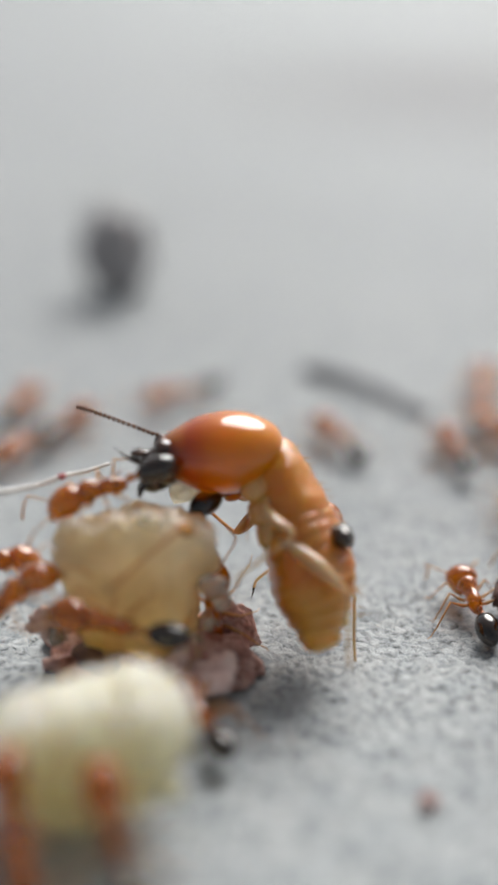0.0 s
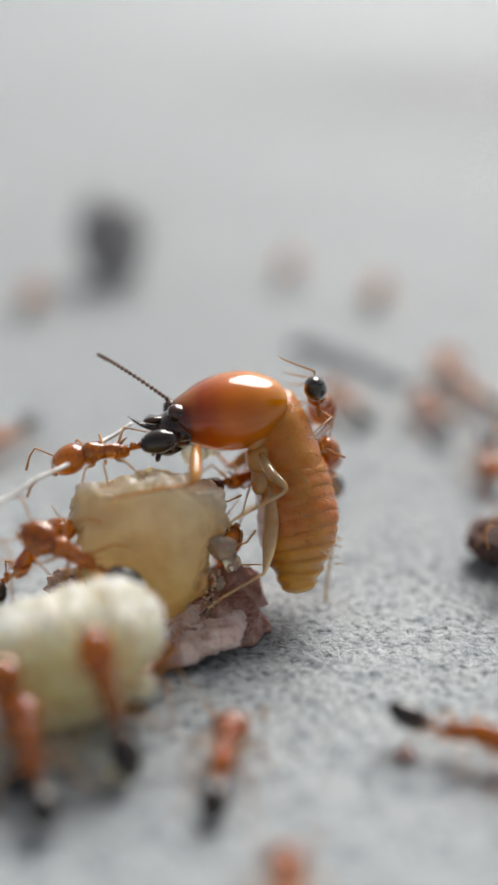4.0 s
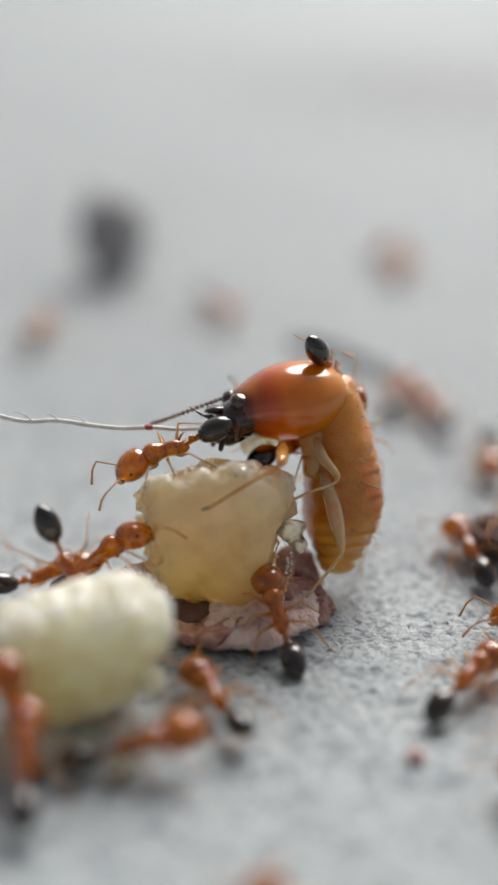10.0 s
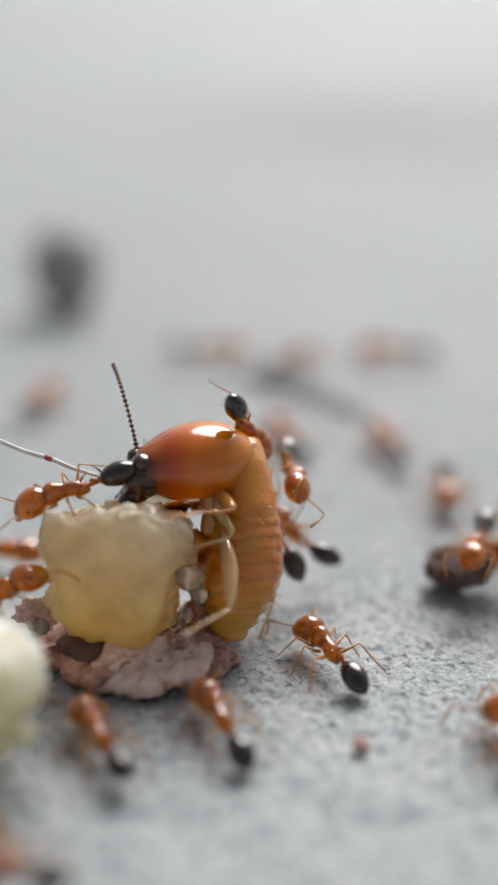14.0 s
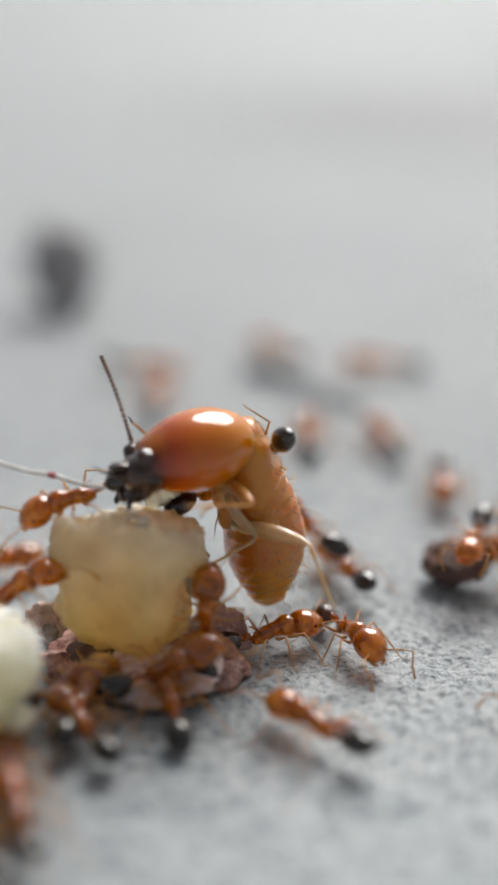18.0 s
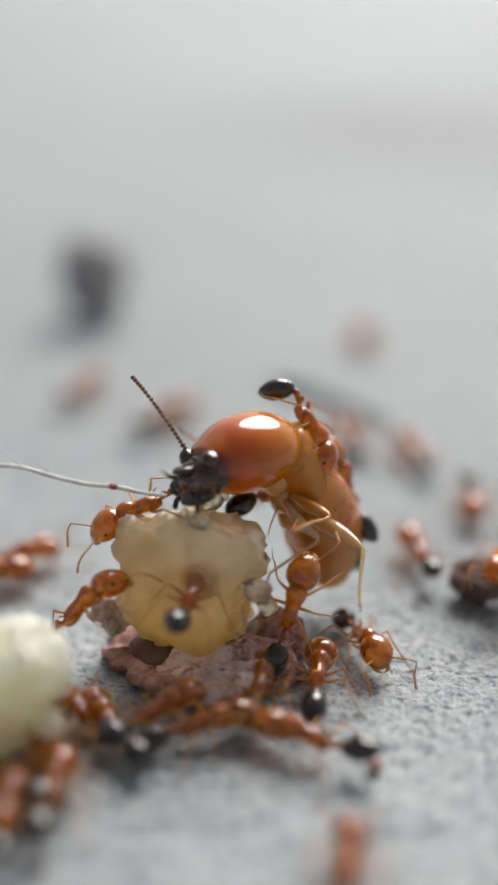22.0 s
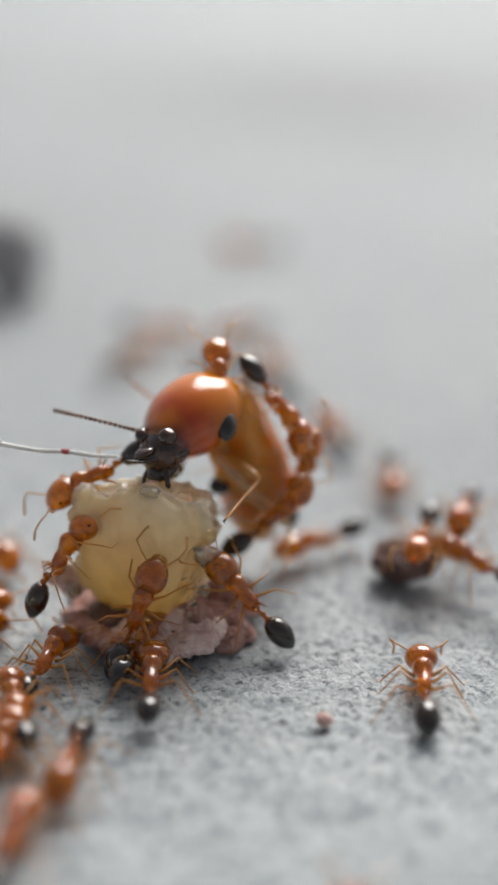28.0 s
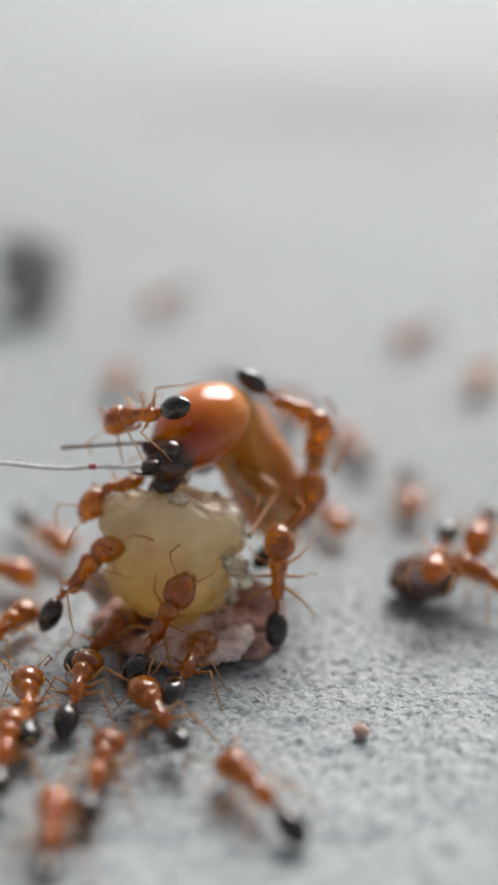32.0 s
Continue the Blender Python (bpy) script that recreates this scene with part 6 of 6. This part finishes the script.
    walk(ants['throat_biter'], [
        (0, at(-1.49, 1.37, 2.55, 11, 13, 53)),
        (1, at(-1.59, 1.36, 2.19, 12, 13, 50)),
        (2, at(-1.52, 0.41, 2.45, 11, 12, 51)),
        (3, at(-1.47, 0.46, 2.43, 11, 12, 51)),
        (4, at(-1.24, 0.23, 2.16, 11, 12, 51)),
        (7, at(-0.86, 0.36, 2.25, 11, 11, 51)),
        (8, at(-0.60, 0.60, 2.89, 11, 10, 51)),
        (9, at(-0.29, 1.95, 2.39, 12, 10, 49)),
        (10, at(-0.11, 0.74, 2.65, 12, 10, 50)),
        (11, at(-0.26, 0.57, 2.67, 12, 10, 50)),
        (12, at(-0.50, 0.59, 1.99, 12, 12, 48)),
        (13, at(-1.10, 0.59, 2.14, 12, 11, 50)),
        (14, at(-1.10, 0.27, 2.33, 12, 11, 50)),
        (17, at(-0.97, -0.10, 2.75, 11, 11, 51)),
        (18, at(-0.84, -0.12, 2.65, 12, 11, 50)),
        (19, at(-0.03, -0.38, 1.82, 12, 13, 49)),
        (20, at(0.14, -0.13, 1.96, 12, 12, 49)),
        (21, at(-0.04, 0.04, 2.67, 12, 11, 49)),
        (22, at(-0.18, 0.63, 2.66, 12, 11, 50)),
        (23, at(0.12, 1.79, 2.66, 12, 10, 48)),
        (24, at(0.76, 2.19, 1.90, 12, 13, 51)),
        (26, at(0.48, 2.43, 2.09, 12, 13, 51)),
        (28.5, at(1.20, 2.38, 2.05, 12, 13, 50)),
        (30, at(1.17, 2.70, 2.08, 12, 13, 50)),
        (31, at(0.45, 2.92, 2.57, 12, 12, 51)),
        (32, at(0.26, 3.16, 2.69, 11, 12, 51)),
    ])
    walk(ants['back_worker_c'], [
        (0, at(0.90, 10.42, 0.00, 0, -0, 119)),
        (2, at(0.87, 10.27, 0.00, 0, -0, 125)),
        (4, at(1.59, 10.62, 0.00, 0, -0, 117)),
        (8, at(2.80, 12.60, 0.00, 0, -0, 95)),
        (12, at(3.18, 9.64, 0.00, 0, -0, 60)),
        (13, at(1.13, 10.20, 0.00, 0, -0, 115)),
        (17, at(1.54, 10.48, 0.00, 0, -0, 92)),
        (18, at(1.84, 9.94, 0.00, 0, -0, 91)),
        (20, at(1.99, 9.56, 0.00, 0, -0, 96)),
        (21, at(2.03, 8.90, 0.00, 0, -0, 95)),
        (24, at(2.79, 16.56, 0.00, 0, -0, 108)),
        (32, at(2.27, 12.62, 0.00, 0, -0, 73)),
    ])
    walk(ants['far_worker'], [
        (0, at(-3.59, 13.50, 0.00, 0, -0, -148)),
        (0.5, at(-2.07, 16.73, 0.00, -0, -0, 149)),
        (1, at(-0.56, 19.96, 0.00, 0, -0, 86)),
        (2, at(-0.92, 21.18, 0.00, 0, -0, 78)),
        (4, at(-0.23, 24.72, 0.00, 0, -0, 84)),
        (7, at(-3.81, 24.60, 0.00, 0, -0, 59)),
        (8, at(-2.66, 18.21, 0.00, 0, -0, 61)),
        (9, at(-2.68, 18.84, 0.00, 0, 0, -1)),
        (10, at(-2.70, 19.47, 0.00, -0, -0, -63)),
        (11, at(-2.16, 18.35, 0.00, -0, -0, -61)),
        (12, at(-2.28, 17.64, 0.00, 0, 0, -17)),
        (13, at(-2.40, 16.93, 0.00, 0, -0, 27)),
        (14, at(-1.37, 18.33, 0.00, 0, -0, 0)),
        (15.5, at(-2.04, 15.67, 0.00, 0, -0, 45)),
        (17, at(-2.70, 13.00, 0.00, 0, -0, 89)),
        (19, at(-2.81, 12.98, 0.00, 0, -0, 90)),
        (21, at(-3.39, 12.38, 0.00, 0, -0, 75)),
        (24, at(-3.56, 14.06, 0.00, 0, -0, 48)),
        (26, at(-3.38, 16.16, 0.00, 0, -0, 63)),
        (29, at(-1.82, 16.27, 0.00, 0, -0, 45)),
        (30, at(-1.78, 19.04, 0.00, 0, 0, -14)),
        (31, at(-1.73, 21.82, 0.00, 0, 0, -72)),
        (32, at(-1.68, 24.60, 0.00, 0, -0, -131)),
    ])
    walk(ants['far_worker_b'], [
        (0, at(-6.59, 10.99, 0.00, 0, -0, 68)),
        (2, at(1.34, 15.94, 0.00, 0, -0, 76)),
        (4, at(2.99, 21.55, 0.00, 0, -0, 77)),
        (5.5, at(0.32, 19.14, 0.00, 0, -0, 146)),
        (7, at(-2.34, 16.74, 0.00, 0, -0, -145)),
        (8, at(0.37, 19.83, 0.00, -0, -0, 148)),
        (9, at(3.08, 22.92, 0.00, 0, -0, 80)),
        (11, at(4.49, 29.27, 0.00, 0, -0, 61)),
        (12, at(6.89, 19.15, 0.00, 0, -0, 99)),
        (13, at(1.61, 17.25, 0.00, 0, -0, 51)),
        (17, at(1.33, 18.07, 0.00, 0, -0, 100)),
        (19, at(0.99, 17.35, 0.00, 0, -0, 140)),
        (20, at(1.98, 15.81, 0.00, 0, -0, 77)),
        (22, at(-3.31, 12.62, 0.00, 0, -0, 54)),
        (24, at(3.88, 10.94, 0.00, 0, -0, 105)),
        (26, at(5.46, 31.07, 0.00, 0, -0, 89)),
        (27.5, at(3.44, 30.28, 0.00, 0, -0, 150)),
        (29, at(1.42, 29.49, 0.00, 0, -0, -150)),
        (31, at(4.19, 18.37, 0.00, 0, -0, -161)),
        (32, at(7.33, 20.19, 0.00, 0, -0, -128)),
    ])
    walk(ants['far_worker_c'], [
        (0, at(5.28, 14.66, 0.00, 0, -0, 81)),
        (2, at(-1.75, 12.02, 0.00, 0, -0, 85)),
        (4, at(4.67, 13.68, 0.00, 0, -0, 75)),
        (8, at(5.38, 19.40, 0.00, 0, -0, 124)),
        (10, at(4.04, 24.44, 0.00, 0, -0, 74)),
        (12, at(10.05, 17.94, 0.00, 0, -0, 118)),
        (13, at(4.87, 18.83, 0.00, 0, -0, 157)),
        (15, at(5.30, 17.54, 0.00, 0, -0, -144)),
        (17, at(5.74, 16.25, 0.00, -0, -0, -85)),
        (17.5, at(5.15, 16.40, 0.00, -0, -0, -132)),
        (18, at(4.56, 16.55, 0.00, 0, -0, 180)),
        (20, at(4.25, 25.35, 0.00, 0, -0, -156)),
        (21.5, at(3.54, 22.40, 0.00, 0, 0, -114)),
        (23, at(2.82, 19.45, 0.00, -0, -0, -71)),
        (23.5, at(3.68, 18.24, 0.00, -0, -0, -137)),
        (24, at(4.54, 17.04, 0.00, 0, -0, 157)),
        (27, at(-0.48, 21.89, 0.00, 0, -0, -142)),
        (30, at(8.37, 11.96, 0.00, 0, -0, -92)),
        (30.67, at(8.47, 13.04, 0.00, 0, 0, -37)),
        (31.33, at(8.57, 14.12, 0.00, 0, -0, 17)),
        (32, at(8.67, 15.20, 0.00, 0, -0, 72)),
    ])
    walk(ants['far_worker_d'], [
        (0, at(-8.20, 12.40, 0.00, 0, -0, 81)),
        (3, at(-8.73, 17.89, 0.00, 0, -0, 95)),
        (4, at(-9.38, 20.43, 0.00, 0, -0, 94)),
        (7, at(-7.61, 17.50, 0.00, 0, -0, 81)),
        (9, at(-3.48, 15.16, 0.00, 0, -0, 81)),
        (10, at(-8.43, 16.46, 0.00, 0, -0, 88)),
        (11, at(-7.78, 13.32, 0.00, 0, -0, 81)),
        (11.5, at(-5.10, 15.99, 0.00, 0, -0, 11)),
        (12, at(-2.43, 18.66, 0.00, -0, -0, -58)),
        (12.5, at(-2.50, 17.22, 0.00, 0, 0, -3)),
        (13, at(-2.57, 15.77, 0.00, 0, -0, 51)),
        (14, at(-6.41, 13.46, 0.00, 0, -0, 79)),
        (15.5, at(-7.09, 14.14, 0.00, 0, -0, 39)),
        (17, at(-7.77, 14.82, 0.00, -0, -0, -0)),
        (19, at(0.90, 17.04, 0.00, -0, -0, -25)),
        (20.5, at(-2.66, 15.97, 0.00, 0, 0, 22)),
        (22, at(-6.21, 14.90, 0.00, 0, -0, 70)),
        (23, at(-4.20, 12.72, 0.00, 0, -0, 58)),
        (26, at(-0.43, 24.05, 0.00, 0, -0, 53)),
        (27.5, at(-1.18, 20.44, 0.00, 0, 0, -1)),
        (29, at(-1.94, 16.83, 0.00, -0, -0, -56)),
        (30, at(-3.36, 13.61, 0.00, 0, -0, -101)),
        (31, at(-3.43, 13.23, 0.00, 0, -0, -117)),
        (31.33, at(-3.32, 13.99, 0.00, 0, 0, -170)),
        (31.67, at(-3.21, 14.75, 0.00, -0, -0, 138)),
        (32, at(-3.11, 15.52, 0.00, 0, -0, 85)),
    ])
    walk(ants['cluster_worker'], [
        (0, at(-9.00, -0.10, 0.00, 0, -0, 31)),
        (14, at(-6.54, -5.33, 0.00, 0, -0, 30)),
        (17, at(-3.17, -4.07, 0.00, 0, -0, 82)),
        (18, at(-3.17, -4.21, 0.00, 0, -0, 79)),
        (19, at(-3.55, -4.90, 0.00, 0, -0, 117)),
        (20, at(-3.89, -5.08, 0.00, 0, -0, 91)),
        (21, at(-3.83, -6.02, 0.00, 0, -0, 104)),
        (22, at(-3.74, -4.02, 0.00, 0, -0, 134)),
        (23, at(-3.25, -3.44, 0.00, 0, -0, 114)),
        (24, at(-6.00, 5.40, 0.00, 0, -0, 54)),
        (24.5, at(-4.71, 6.56, 0.00, 0, -0, 8)),
        (25, at(-4.41, 6.37, 0.00, -0, -0, -37)),
        (26, at(-5.33, 0.12, 0.00, 0, -0, 17)),
        (28, at(-3.88, -4.96, 0.00, 0, -0, 70)),
        (29, at(-4.20, -2.93, 0.00, 0, -0, 72)),
        (30, at(-4.39, -1.44, 0.00, 0, -0, 78)),
        (31, at(-4.45, -2.57, 0.00, 0, -0, 62)),
        (32, at(-5.40, -1.75, 0.00, 0, -0, 74)),
    ])
    walk(ants['cluster_worker_b'], [
        (0, at(-7.08, -7.55, 0.00, 0, -0, 88)),
        (17, at(-5.15, -6.34, 0.00, 0, -0, 107)),
        (18, at(-4.21, -6.60, 0.00, 0, -0, 103)),
        (20, at(-4.00, -9.50, 0.00, 0, -0, 101)),
        (21, at(-1.03, -8.37, 0.00, 0, -0, 82)),
        (22, at(1.28, -8.65, 0.00, 0, -0, 87)),
        (23, at(0.57, -11.02, 0.00, 0, -0, 97)),
        (24, at(-4.95, -7.69, 0.00, 0, -0, 86)),
        (25.33, at(-4.11, -7.04, 0.00, 0, -0, 144)),
        (26.67, at(-3.27, -6.38, 0.00, 0, -0, -157)),
        (28, at(-2.43, -5.73, 0.00, 0, -0, -98)),
        (28.33, at(-3.08, -6.24, 0.00, 0, 0, -39)),
        (28.67, at(-3.73, -6.75, 0.00, 0, -0, 21)),
        (29, at(-4.38, -7.26, 0.00, 0, -0, 81)),
        (30, at(-4.47, -6.84, 0.00, 0, -0, 65)),
        (31, at(-2.00, -8.90, 0.00, 0, -0, 70)),
        (32, at(-2.22, -5.68, 0.00, 0, -0, 81)),
    ])
    walk(ants['shoulder_biter'], [
        (0, at(5.55, 10.32, 0.00, 0, -0, 110)),
        (6, at(7.20, 7.50, 0.00, 0, -0, 110)),
        (12, at(10.48, 7.69, 0.00, 0, -0, 102)),
        (13, at(5.43, 4.29, 0.77, 5, -22, 137)),
        (14, at(0.60, 1.55, 1.20, -7, -41, 180)),
        (20, at(1.05, 1.55, 1.50, -4, -46, 176)),
        (22, at(1.08, 1.09, 2.90, 11, -65, 162)),
        (23, at(1.70, 1.73, 2.49, -21, -60, -163)),
        (25, at(1.60, 1.70, 2.82, -158, -75, -27)),
        (26, at(1.90, 1.84, 2.69, -163, -72, -22)),
        (29, at(1.73, 1.92, 2.85, -159, -74, -27)),
        (30, at(1.64, 2.24, 2.89, -159, -74, -27)),
        (31, at(1.66, 2.29, 3.01, -159, -74, -27)),
        (32, at(1.66, 2.48, 3.01, -153, -77, -32)),
    ])
    walk(ants['base_worker'], [
        (0, at(-9.14, -3.17, 0.00, 0, -0, 29)),
        (14, at(-7.36, -4.37, 0.00, 0, -0, 27)),
        (17, at(-5.97, -3.73, 0.00, 0, -0, 27)),
        (19, at(-1.82, -2.99, 0.00, 0, -0, 56)),
        (20, at(-3.60, -1.90, 0.00, 0, -0, 70)),
        (21, at(-0.94, -2.88, 0.00, 0, -0, 148)),
        (21.5, at(-1.25, -3.48, 0.00, 0, -0, 99)),
        (22, at(-2.30, -4.00, 0.00, 0, -0, 45)),
        (23, at(-1.20, -2.15, 0.00, 0, -0, 73)),
        (24, at(-0.50, -1.67, 0.00, 0, -0, 67)),
        (25, at(-1.13, -1.93, 0.00, 0, -0, 39)),
        (26, at(-1.07, -1.86, 0.00, 0, -0, 37)),
        (29, at(-1.65, -1.72, 0.00, 0, -0, 81)),
        (30, at(-2.35, -1.06, 0.00, 0, -0, 51)),
        (32, at(-2.45, -0.78, 0.00, 0, -0, 60)),
    ])
    # the rider on the head curls its tail under
    tail = [p for p in ants["back_rider"].children if p.name.startswith("gaster")][0]
    straight, curled = at(-0.98, 0, 0.5), at(-0.86, 0, 0.13, 0, -78, 0)
    walk(tail, [(0, straight), (19, straight), (20, curled), (26.5, curled), (28.5, straight), (32, straight)])
    # legs: tripods that swing in turn, quick on the walkers, slow on those that cling
    for key, ant in ants.items():
        quick = key in WALKERS
        step, rate, sweep = (0.1, 2.6, 17) if quick else (0.5, 0.43, 7)
        legs = [p for p in ant.children if p.name.startswith("leg")]
        for k, leg in enumerate(legs):
            rest, phase = leg.matrix_basis.copy(), (k % 2 + k // 2) * math.pi + 0.4 * k
            rows = []
            for i in range(int(32 / step) + 1):
                a = math.sin(2 * math.pi * rate * i * step + phase)
                b = max(0.0, math.cos(2 * math.pi * rate * i * step + phase))
                rows.append((i * step, rest @ pose(0, 0, 0, (6 if k % 2 else -6) * b * (1 if quick else 0.3), 0, sweep * a)))
            walk(leg, rows)


motions()
